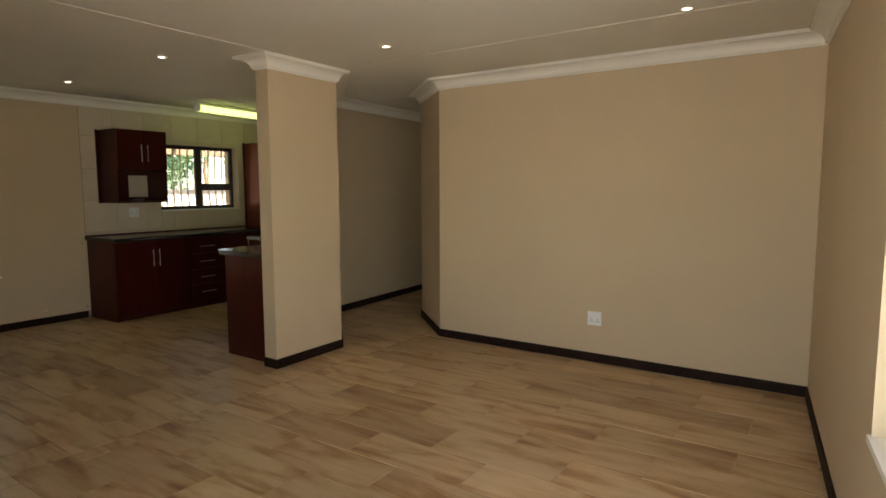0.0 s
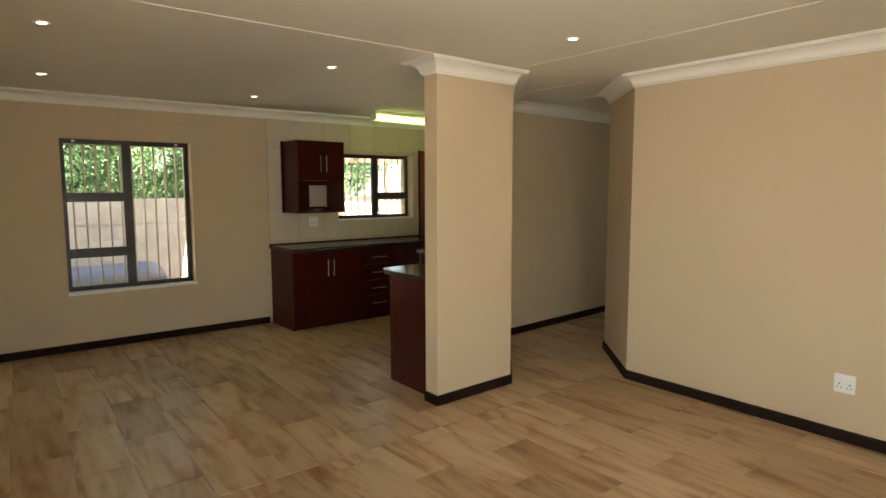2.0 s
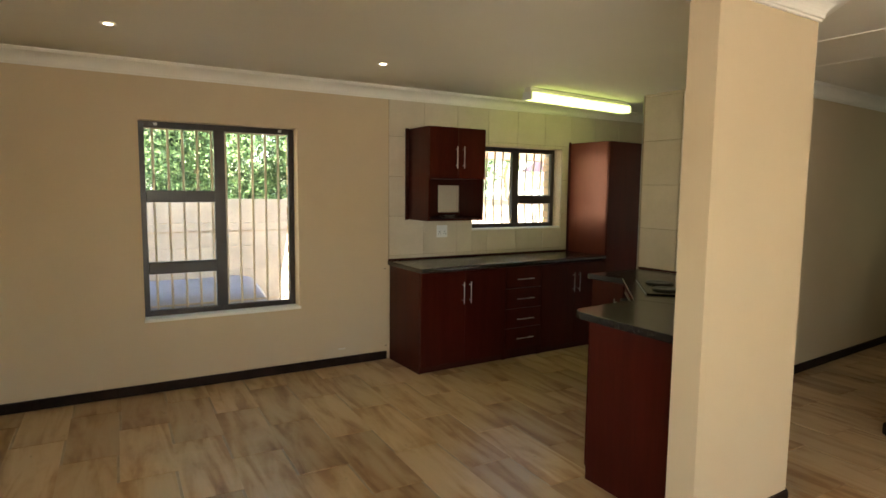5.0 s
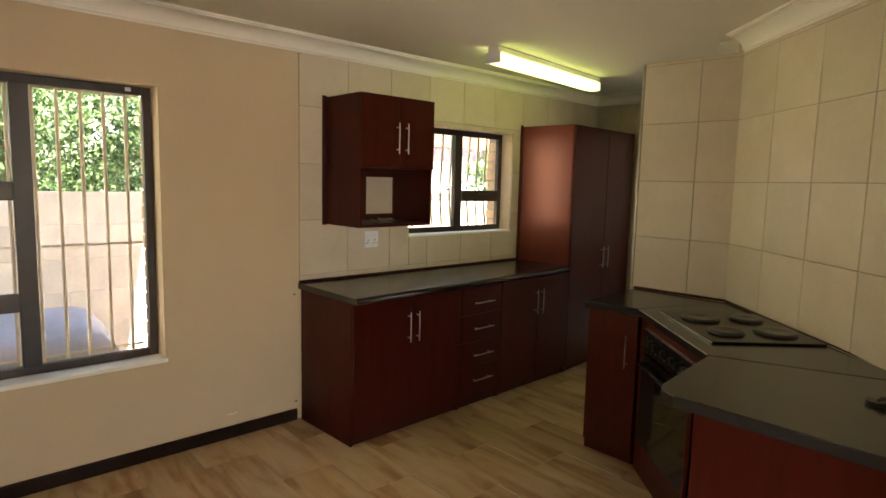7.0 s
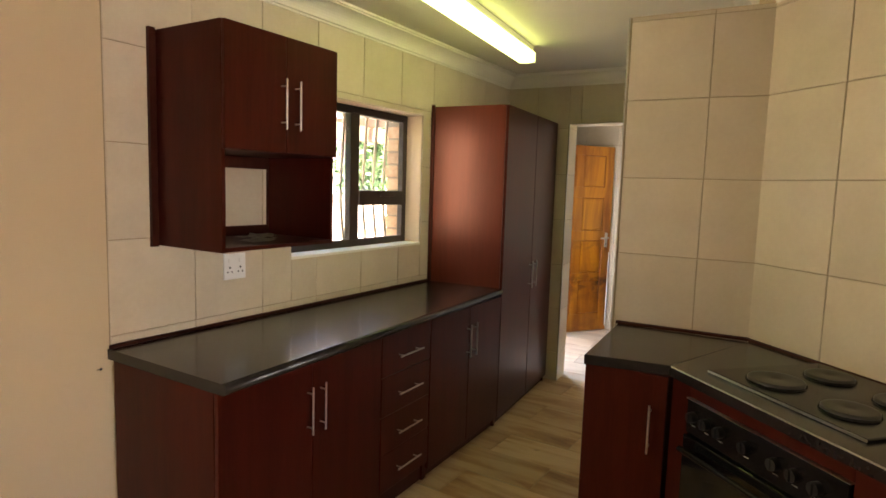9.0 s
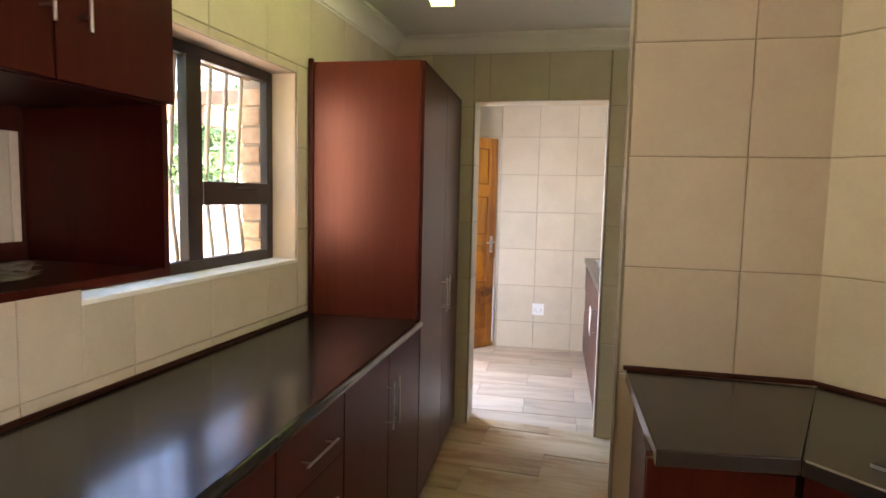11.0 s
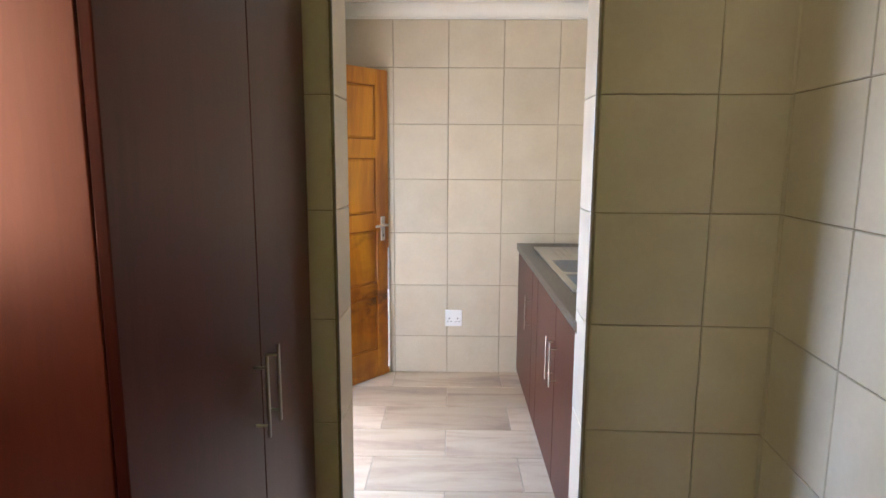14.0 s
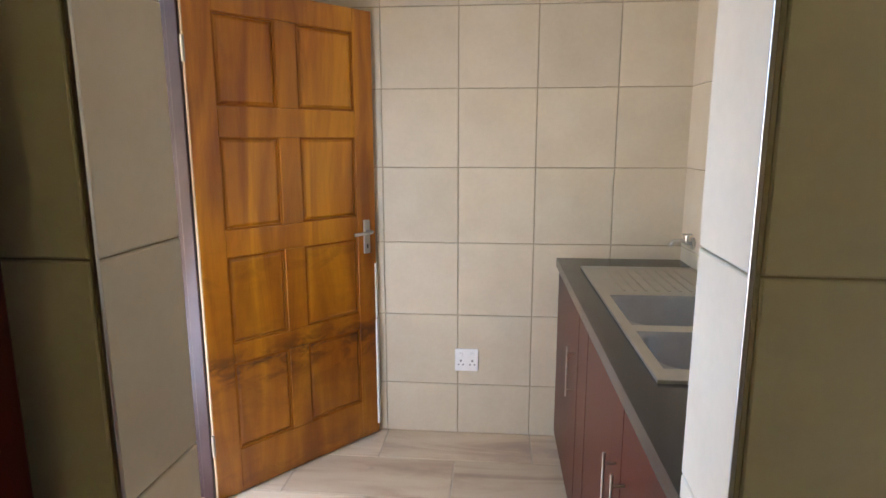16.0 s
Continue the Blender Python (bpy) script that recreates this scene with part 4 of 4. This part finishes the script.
scullery_unit(6.555, 7.590, ((0.0, 0.49, 0.445), (0.49, 1.035, 0.545)), "red mahogany sink cabinet with two doors and long bar handles")
scullery_unit(7.592, 7.795, ((0.0, 0.203, None),), "narrow red mahogany filler cabinet without a handle")
scullery_unit(7.797, 8.50, ((0.0, 0.703, 0.075),), "red mahogany sink cabinet with one door in the corner")
SX0, SX1, SY0, SY1 = -5.210, -4.765, 7.045, 8.27
for k, d in enumerate(((-5.305, SX0, 6.56, 8.50), (SX1, SCX - 0.013, 6.56, 8.50), (SX0, SX1, 6.56, SY0), (SX0, SX1, SY1, 8.50))):
    if k == 0:
        bm = bmesh.new()
    box(bm, *d, 0.8735, 0.914)
wt = tagged(part("worktop", bm, WORKTOP), "charcoal laminate scullery worktop around the sink", "worktop")
wt.matrix_world = SKEW


def sink():
    u = empty("kitchen_sink", SKEW @ pose((SX0 + SX1) / 2, (SY0 + SY1) / 2, 0.9145), "stainless steel double bowl sink with a drainer", "sink")
    wx, wy = (SX1 - SX0) / 2 + 0.012, (SY1 - SY0) / 2 + 0.012
    bowls = ((-0.200, 0.170, -0.545, -0.255), (-0.200, 0.170, -0.200, 0.155))
    xs, ys = [-wx, -0.200, 0.170, wx], [-wy, -0.545, -0.255, -0.200, 0.155, wy]
    bm = bmesh.new()
    for i in range(3):
        for j in range(5):
            if i == 1 and j in (1, 3):
                continue
            box(bm, xs[i], xs[i + 1], ys[j], ys[j + 1], 0.0, 0.005)
    bmesh.ops.remove_doubles(bm, verts=bm.verts, dist=0.0001)
    part("deck", bm, STEEL, u)
    boxes("rim", STEEL, u, (-wx, -wx + 0.012, -wy, wy, 0.0052, 0.009), (wx - 0.012, wx, -wy, wy, 0.0052, 0.009),
          (-wx + 0.012, wx - 0.012, -wy, -wy + 0.012, 0.0052, 0.009), (-wx + 0.012, wx - 0.012, wy - 0.012, wy, 0.0052, 0.009), bevel=0.0015)
    for x0, x1, y0, y1 in bowls:
        bm = bmesh.new()
        prev = None
        for inset, z in ((0.0, 0.004), (0.006, -0.01), (0.018, -0.12), (0.04, -0.15), (0.06, -0.152)):
            ring = []
            r = 0.07
            for cx, cy, a0 in ((x1 - r, y1 - r, 0), (x0 + r, y1 - r, 90), (x0 + r, y0 + r, 180), (x1 - r, y0 + r, 270)):
                for k in range(6):
                    a = radians(a0 + 18 * k)
                    rr = max(0.01, r - inset)
                    ring.append(bm.verts.new((cx + rr * math.cos(a), cy + rr * math.sin(a), z)))
            if prev:
                for i in range(24):
                    bm.faces.new((prev[i], prev[(i + 1) % 24], ring[(i + 1) % 24], ring[i]))
            else:
                # corner fillets between the round bowl and the square opening
                for c, (qx, qy) in enumerate(((x1, y1), (x0, y1), (x0, y0), (x1, y0))):
                    v = bm.verts.new((qx, qy, 0.004))
                    for k in range(5):
                        bm.faces.new((v, ring[c * 6 + k], ring[c * 6 + k + 1]))
            prev = ring
        bm.faces.new(prev)
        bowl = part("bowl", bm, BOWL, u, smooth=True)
        bm = bmesh.new()
        rod(bm, ((x0 + x1) / 2, (y0 + y1) / 2, -0.152), ((x0 + x1) / 2, (y0 + y1) / 2, -0.149), 0.035, 20)
        part("waste", bm, CHROME, bowl)
    for k in range(8):
        boxes("drainer_rib", STEEL, u, (-0.14 + 0.04 * k, -0.128 + 0.04 * k, 0.21, 0.57, 0.0052, 0.0085), bevel=0.0012)


sink()
tap = empty("wall_tap", SKEW @ pose(SCX - 0.012, 8.33, 1.02), "small chrome sink tap on the tiled wall", "tap")
bm = bmesh.new()
bent_rod(bm, [(0, 0, 0), (-0.03, 0, 0.0), (-0.05, 0, 0.012), (-0.085, 0, 0.010), (-0.10, 0, -0.015)], 0.008)
part("spout", bm, CHROME, tap, smooth=True)
bm = bmesh.new()
rod(bm, (-0.03, 0, 0), (-0.03, 0, 0.035), 0.009, 14)
box(bm, -0.05, -0.01, -0.006, 0.006, 0.035, 0.043, 0.002)
part("tap_handle", bm, CHROME, tap)
bm = bmesh.new()
rod(bm, (0.0, 0, 0), (-0.008, 0, 0), 0.026, 18)
part("flange", bm, CHROME, tap)
boxes("cable_trunking", WHITEPL, None, (-6.215, -6.165, SCN - 0.045, SCN - 0.012, 0.05, 0.60), (-6.212, -6.168, SCN - 0.043, SCN - 0.012, 0.604, 0.88), bevel=0.003)
bpy.data.objects["cable_trunking"].matrix_world = SKEW
tagged(bpy.data.objects["cable_trunking"], "white plastic trunking upright on scullery tiles", "trunking")


# ---- outside ----
boxes("ground", PAVING, None, (-60, 60, -60, 70, -0.4, -0.155))
tagged(bpy.data.objects["ground"], "pale concrete paving round the house", "ground", kind="structure")


def boundary_wall():
    w = empty("boundary_wall", pose(-8.45, 0, -0.155), "beige precast concrete panel boundary wall", "wall")
    tagged(w, kind="structure")
    boxes("core", BLOCK, w, (-0.10, -0.003, -9, 13, 0, 1.58))
    bm = bmesh.new()
    box(bm, -0.02, 0.0, 0.003, 1.797, 0.003, 0.262, 0.004)
    me = mesh_of("panel", bm, BLOCK)
    for r in range(6):
        y = -5.0 - (0.9 if r % 2 else 0.0)
        while y < 12:
            o = new("panel", me)
            o.parent = w
            o.location = (0, y, r * 0.265)
            y += 1.8


boundary_wall()


def covered_trailer():
    u = empty("covered_box", pose(-7.52, 1.05, -0.155), "low dark box under a faded blue-grey canvas cover", "covered box")
    boxes("box_body", DARKSIDE, u, (-0.42, 0.42, -1.35, 1.12, 0.0, 0.66), bevel=0.03)
    bm = bmesh.new()
    nx, ny = 14, 30
    vs = [[None] * (ny + 1) for _ in range(nx + 1)]
    for i in range(nx + 1):
        for j in range(ny + 1):
            x, y = -0.47 + 0.94 * i / nx, -1.40 + 2.57 * j / ny
            edge = min(i, nx - i, j, ny - j)
            z = 0.74 + 0.12 * (1 - abs(2 * i / nx - 1)) + 0.02 * noise.noise(Vector((x * 3, y * 3, 1)))
            z -= 0.13 if edge == 0 else (0.02 if edge == 1 else 0)
            vs[i][j] = bm.verts.new((x, y, z))
    for i in range(nx):
        for j in range(ny):
            bm.faces.new((vs[i][j], vs[i + 1][j], vs[i + 1][j + 1], vs[i][j + 1]))
    bmesh.ops.solidify(bm, geom=bm.faces[:], thickness=0.006)
    part("canvas_cover", bm, COVER, u, "faded blue-grey canvas", smooth=True)


covered_trailer()


def brick_reveal(y, z0, z1, label):
    """Face bricks on the outer jamb of a window."""
    u = empty("brick_jamb", pose(WX - 0.158, y, z0), label, "brick jamb")
    bm = bmesh.new()
    box(bm, -0.105, 0.0, -0.020, -0.0005, 0.0, 0.073, 0.004)
    me = mesh_of("brick", bm, BRICK)
    k = 0
    while (k + 1) * 0.0845 < z1 - z0 - 0.01:
        o = new("brick", me)
        o.parent = u
        o.location = (-0.012 if k % 2 else 0.0, 0, 0.006 + k * 0.0845)
        k += 1
    boxes("mortar", GROUT, u, (-0.10, -0.004, -0.012, -0.0002, 0.0, z1 - z0))


brick_reveal(W2[1], W2[2], W2[3], "orange face brick outer jamb beside the kitchen window")
brick_reveal(W1[1], W1[2], W1[3], "orange face brick outer jamb beside the large window")
perg = empty("pergola", pose(-8.1, 6.2, -0.155), "weathered timber pergola beams over the yard", "pergola")
boxes("beam", TIMBER, perg, (-0.05, 0.05, -1.4, 2.8, 2.12, 2.26), bevel=0.006)
for y in (-1.0, 0.4, 1.8):
    boxes("rafter", TIMBER, perg, (-0.5, 1.0, y - 0.03, y + 0.03, 2.26, 2.36), bevel=0.004)
for y in (-1.3, 2.7):
    boxes("post", TIMBER, perg, (-0.05, 0.05, y - 0.05, y + 0.05, 0, 2.12), bevel=0.006)
shed = empty("neighbour_house", pose(-20, 24, -0.155), "distant pale house with a dull red roof beyond the hedge", "house")
boxes("wall", BLOCK, shed, (-4, 4, -5, 5, 0, 2.6))
bm = bmesh.new()
vs = [bm.verts.new(p) for p in ((-4.5, -5.5, 2.6), (4.5, -5.5, 2.6), (4.5, 5.5, 2.6), (-4.5, 5.5, 2.6), (0, -5.5, 4.4), (0, 5.5, 4.4))]
for f in ((0, 1, 4), (2, 3, 5), (1, 2, 5, 4), (3, 0, 4, 5), (0, 3, 2, 1)):
    bm.faces.new([vs[i] for i in f])
part("roof", bm, ROOFTILE, shed)


def leaves(name, count, lo, hi, size, mat, label, seed, hole=0.0):
    """A mass of many small leaves with gaps and an uneven outline."""
    rng = np.random.default_rng(seed)
    lo, hi = np.array(lo), np.array(hi)
    clumps = lo + (hi - lo) * rng.random((max(12, count // 760), 3))
    p = clumps[rng.integers(len(clumps), size=count)] + rng.normal(0, 0.19, (count, 3))
    p[:, 2] += 0.15 * np.sin(p[:, 1] * 2.1)
    a = rng.normal(size=(count, 3))
    a /= np.linalg.norm(a, axis=1)[:, None]
    b = np.cross(a, rng.normal(size=(count, 3)))
    b /= np.linalg.norm(b, axis=1)[:, None]
    s = size * (0.6 + 0.8 * rng.random((count, 1)))
    v = np.stack([p - a * s, p + b * s * 0.42, p + a * s, p - b * s * 0.42], axis=1).reshape(-1, 3)
    me = bpy.data.meshes.new(name)
    me.from_pydata(v.tolist(), [], np.arange(4 * count).reshape(-1, 4).tolist())
    me.materials.append(mat)
    return tagged(new(name, me), label, "hedge", kind="stuff")


leaves("hedge_foliage", 170000, (-10.1, -4.0, 1.5), (-8.75, 6.6, 2.9), 0.024, LEAF, "sunlit green hedge foliage above the boundary wall", 3)
leaves("hedge_foliage", 9000, (-10.0, 7.0, 1.7), (-8.9, 10.5, 2.5), 0.045, LEAF, "thin sunlit end of the green hedge by the pergola", 9)
# shade-coloured leaves behind fill the hedge's gaps with dark
leaves("tree_foliage", 40000, (-13.0, -8.0, 0.9), (-10.6, 8.0, 4.2), 0.11, LEAFSHADE, "green trees behind the hedge, leaves coloured dark as in shade", 4)
for k in range(9):
    y = -4.5 + 1.6 * k
    bm = bmesh.new()
    bent_rod(bm, [(-9.6, y, -0.155), (-9.55, y + 0.1, 0.9), (-9.65, y + 0.05, 1.8), (-9.5, y + 0.2, 2.9)], 0.035)
    tagged(part("shrub_stem", bm, TIMBER), "brown woody stem inside the hedge", "stem", "hedge stems")

# ---- wall tiles ----
P = 0.3585


def cut(rect, holes):
    """A rectangle less the openings in it."""
    out = [rect]
    for h0, h1, k0, k1 in holes:
        nxt = []
        for a, b, c, d in out:
            if h1 <= a or h0 >= b or k1 <= c or k0 >= d:
                nxt.append((a, b, c, d))
                continue
            x0, x1 = max(a, h0), min(b, h1)
            if a < x0:
                nxt.append((a, x0, c, d))
            if x1 < b:
                nxt.append((x1, b, c, d))
            if c < k0:
                nxt.append((x0, x1, c, k0))
            if k1 < d:
                nxt.append((x0, x1, k1, d))
        out = nxt
    return [r for r in out if r[1] - r[0] > 0.012 and r[3] - r[2] > 0.012]


tile_meshes = {}


def tile_mesh(w, h):
    key = (round(w, 3), round(h, 3))
    if key not in tile_meshes:
        bm = bmesh.new()
        t, g = 0.009, 0.0025
        lo = [bm.verts.new((x, 0, z)) for x, z in ((0, 0), (w, 0), (w, h), (0, h))]
        mid = [bm.verts.new((x, t - 0.002, z)) for x, z in ((0, 0), (w, 0), (w, h), (0, h))]
        up = [bm.verts.new((x, t, z)) for x, z in ((g, g), (w - g, g), (w - g, h - g), (g, h - g))]
        bm.faces.new(up)
        for i in range(4):
            j = (i + 1) % 4
            bm.faces.new((lo[i], lo[j], mid[j], mid[i]))
            bm.faces.new((mid[i], mid[j], up[j], up[i]))
        tile_meshes[key] = mesh_of("tile", bm, TILE)
    return tile_meshes[key]


def tiled(wall, p, q, z0, z1, du, dz, holes=()):
    """Tiles on the wall face from p to q, room on the left; du and dz: where one joint falls, along the line and up it."""
    p, q = Vector(p), Vector(q)
    u = (q - p).normalized()
    length = (q - p).length
    m = Matrix(((u.x, -u.y, 0, p.x), (u.y, u.x, 0, p.y), (0, 0, 1, 0), (0, 0, 0, 1)))
    host = bpy.data.objects[wall]
    back = bmesh.new()
    for a, b, c, d in cut((0, length, z0, z1), holes):
        box(back, a, b, 0.0005, 0.0055, c, d)
    g = part("grout", back, GROUT, host)
    g.matrix_world = m
    i0, k0 = math.floor(-du / P), math.floor((z0 - dz) / P)
    j = 0.0017
    for i in range(i0, int((length - du) / P) + 2):
        for k in range(k0, int((z1 - dz) / P) + 2):
            r = (max(0, du + i * P), min(length, du + (i + 1) * P), max(z0, dz + k * P), min(z1, dz + (k + 1) * P))
            if r[1] - r[0] < 0.012 or r[3] - r[2] < 0.012:
                continue
            for a, b, c, d in cut(r, holes):
                o = new("tile", tile_mesh(b - a - 2 * j, d - c - 2 * j))
                o.parent = host
                o.matrix_world = m @ Matrix.Translation((a + j, 0.002, c + j))


TT = 2.352
tiled("wall_west", (WX, 6.42), (WX, 3.122), 0.875, TT, 6.42 - 3.122, 0.955, [(6.42 - W2[1], 6.42 - W2[0], W2[2], W2[3])])
tiled("wall_west", (WX - 0.110, W2[1] - 0.0005), (WX + 0.009, W2[1] - 0.0005), W2[2] + 0.005, W2[3], 0.0, 0.955)
tiled("wall_west", (WX + 0.009, W2[0] + 0.0005), (WX - 0.110, W2[0] + 0.0005), W2[2] + 0.005, W2[3], 0.0, 0.955)
tiled("wall_scullery_west", (SWX, SCN), (SWX, 6.55), 0.0, TT, 0.0, 0.262, [(SCN - 0.07 - BD[1], SCN - BD[0], 0, BD[3])])
tiled("wall_scullery_door", K1, K2, 0.0, TT, -4.565 + 5.144, 0.953, [(-4.565 - DW[1], -4.565 - DW[0], 0, DW[2])])
ku = (Vector(K2) - Vector(K1)).normalized()
kn = Vector((ku.y, -ku.x)) * 0.185
jr = Vector(K1) + ku * (K1[0] - DW[1])
jl = Vector(K1) + ku * (K1[0] - DW[0])
tiled("wall_scullery_door", jr - kn.normalized() * 0.009, jr + kn, 0.0, DW[2], 0.0, 0.953)
tiled("wall_scullery_door", jl + kn, jl - kn.normalized() * 0.009, 0.0, DW[2], 0.0, 0.953)
tiled("wall_scullery_north", (SCX, SCN), (SWX, SCN), 0.0, TT, SCX + 5.772, 0.262)
tiled("wall_scullery_east", (SCX, 6.6), (SCX, SCN), 0.0, TT, SCN - 6.6, 0.262)
for name in ("wall_scullery_north", "wall_scullery_east", "wall_scullery_west", "door_1"):
    bpy.data.objects[name].matrix_world = SKEW @ bpy.data.objects[name].matrix_world
tiled("wall_nib", D2, N1, 0.875, TT, 0.235, 0.8985)
tiled("wall_nib", (-5.075, 4.803), N2, 0.0, TT, 0.012, 0.8985)
tiled("wall_partition", D1, D2, 0.875, TT, (Vector(D2) - Vector(D1)).length, 0.8985)
tiled("wall_partition", N3, K1, 0.0, TT, 1.525, 0.953)
tiled("wall_nib", N2, N3, 0.0, TT, 0.0, 0.953)
# bright edge trims on the outer tile corners
for name, x, y, z0, z1 in (("nib", -5.0855, 4.8045, 0.0, TT), ("jamb", jl.x + 0.010, jl.y - 0.010, 0.0, DW[2]), ("jamb", jr.x - 0.010, jr.y - 0.010, 0.0, DW[2])):
    tagged(boxes("edge_trim", CHROME, None, (x - 0.003, x + 0.003, y - 0.003, y + 0.003, z0, z1), bevel=0.001), "bright metal edge trim on tiled corner", "tile trim", kind="structure")

# ---- floor planks ----
plank_meshes = {}


def plank_mesh(w, h, mat):
    key = (round(w, 3), round(h, 3), mat.name)
    if key not in plank_meshes:
        bm = bmesh.new()
        g = 0.002
        lo = [bm.verts.new((x, y, -0.004)) for x, y in ((0, 0), (w, 0), (w, h), (0, h))]
        up = [bm.verts.new((x, y, 0.0)) for x, y in ((g, g), (w - g, g), (w - g, h - g), (g, h - g))]
        bm.faces.new(up)
        for i in range(4):
            bm.faces.new((lo[i], lo[(i + 1) % 4], up[(i + 1) % 4], up[i]))
        plank_meshes[key] = mesh_of("plank", bm, mat)
    return plank_meshes[key]


def lay(x0, x1, y0, y1, jx, jy, w, h, m=Matrix(), mat=PLANK):
    """Planks in half bond over a stretch of floor; a joint falls at (jx, jy)."""
    host = bpy.data.objects["floor"]
    k0 = math.floor((y0 - jy) / h)
    for k in range(k0, int((y1 - jy) / h) + 2):
        c, d = max(y0, jy + k * h), min(y1, jy + (k + 1) * h)
        if d - c < 0.02:
            continue
        sx = jx + (w / 2 if k % 2 else 0.0)
        for i in range(math.floor((x0 - sx) / w), int((x1 - sx) / w) + 2):
            a, b = max(x0, sx + i * w), min(x1, sx + (i + 1) * w)
            if b - a < 0.02:
                continue
            o = new("plank", plank_mesh(b - a - 0.004, d - c - 0.004, mat))
            o.parent = host
            o.matrix_world = m @ Matrix.Translation((a + 0.002, c + 0.002, 0.0))


# the planks run askew to the west wall, with a straight joint across the room beside the pillar
def slant(x, y, rise):
    return Matrix(((1, 0, 0, x), (rise, 1, 0, y), (0, 0, 1, 0), (0, 0, 0, 1)))


FLOOR = slant(-2.85, 2.512, -0.0455)
lay(-4.05, -0.004, -2.95, 3.90, -0.67, 0.0, 0.76, 0.290, FLOOR)
lay(-1.556, 2.45, -2.85, 2.3, 0.0, 0.0, 0.717, 0.290, slant(-1.29, 2.54, 0.0105))
lay(-2.0, 0.3, 3.90, 5.75, -0.67, 0.0, 0.76, 0.290, FLOOR)
lay(SWX, SCX, 6.44, SCN, -5.41, 7.622, 0.717, 0.305, SKEW @ Matrix.Translation((0, 0, -0.0006)), PLANK_DAYLIT)
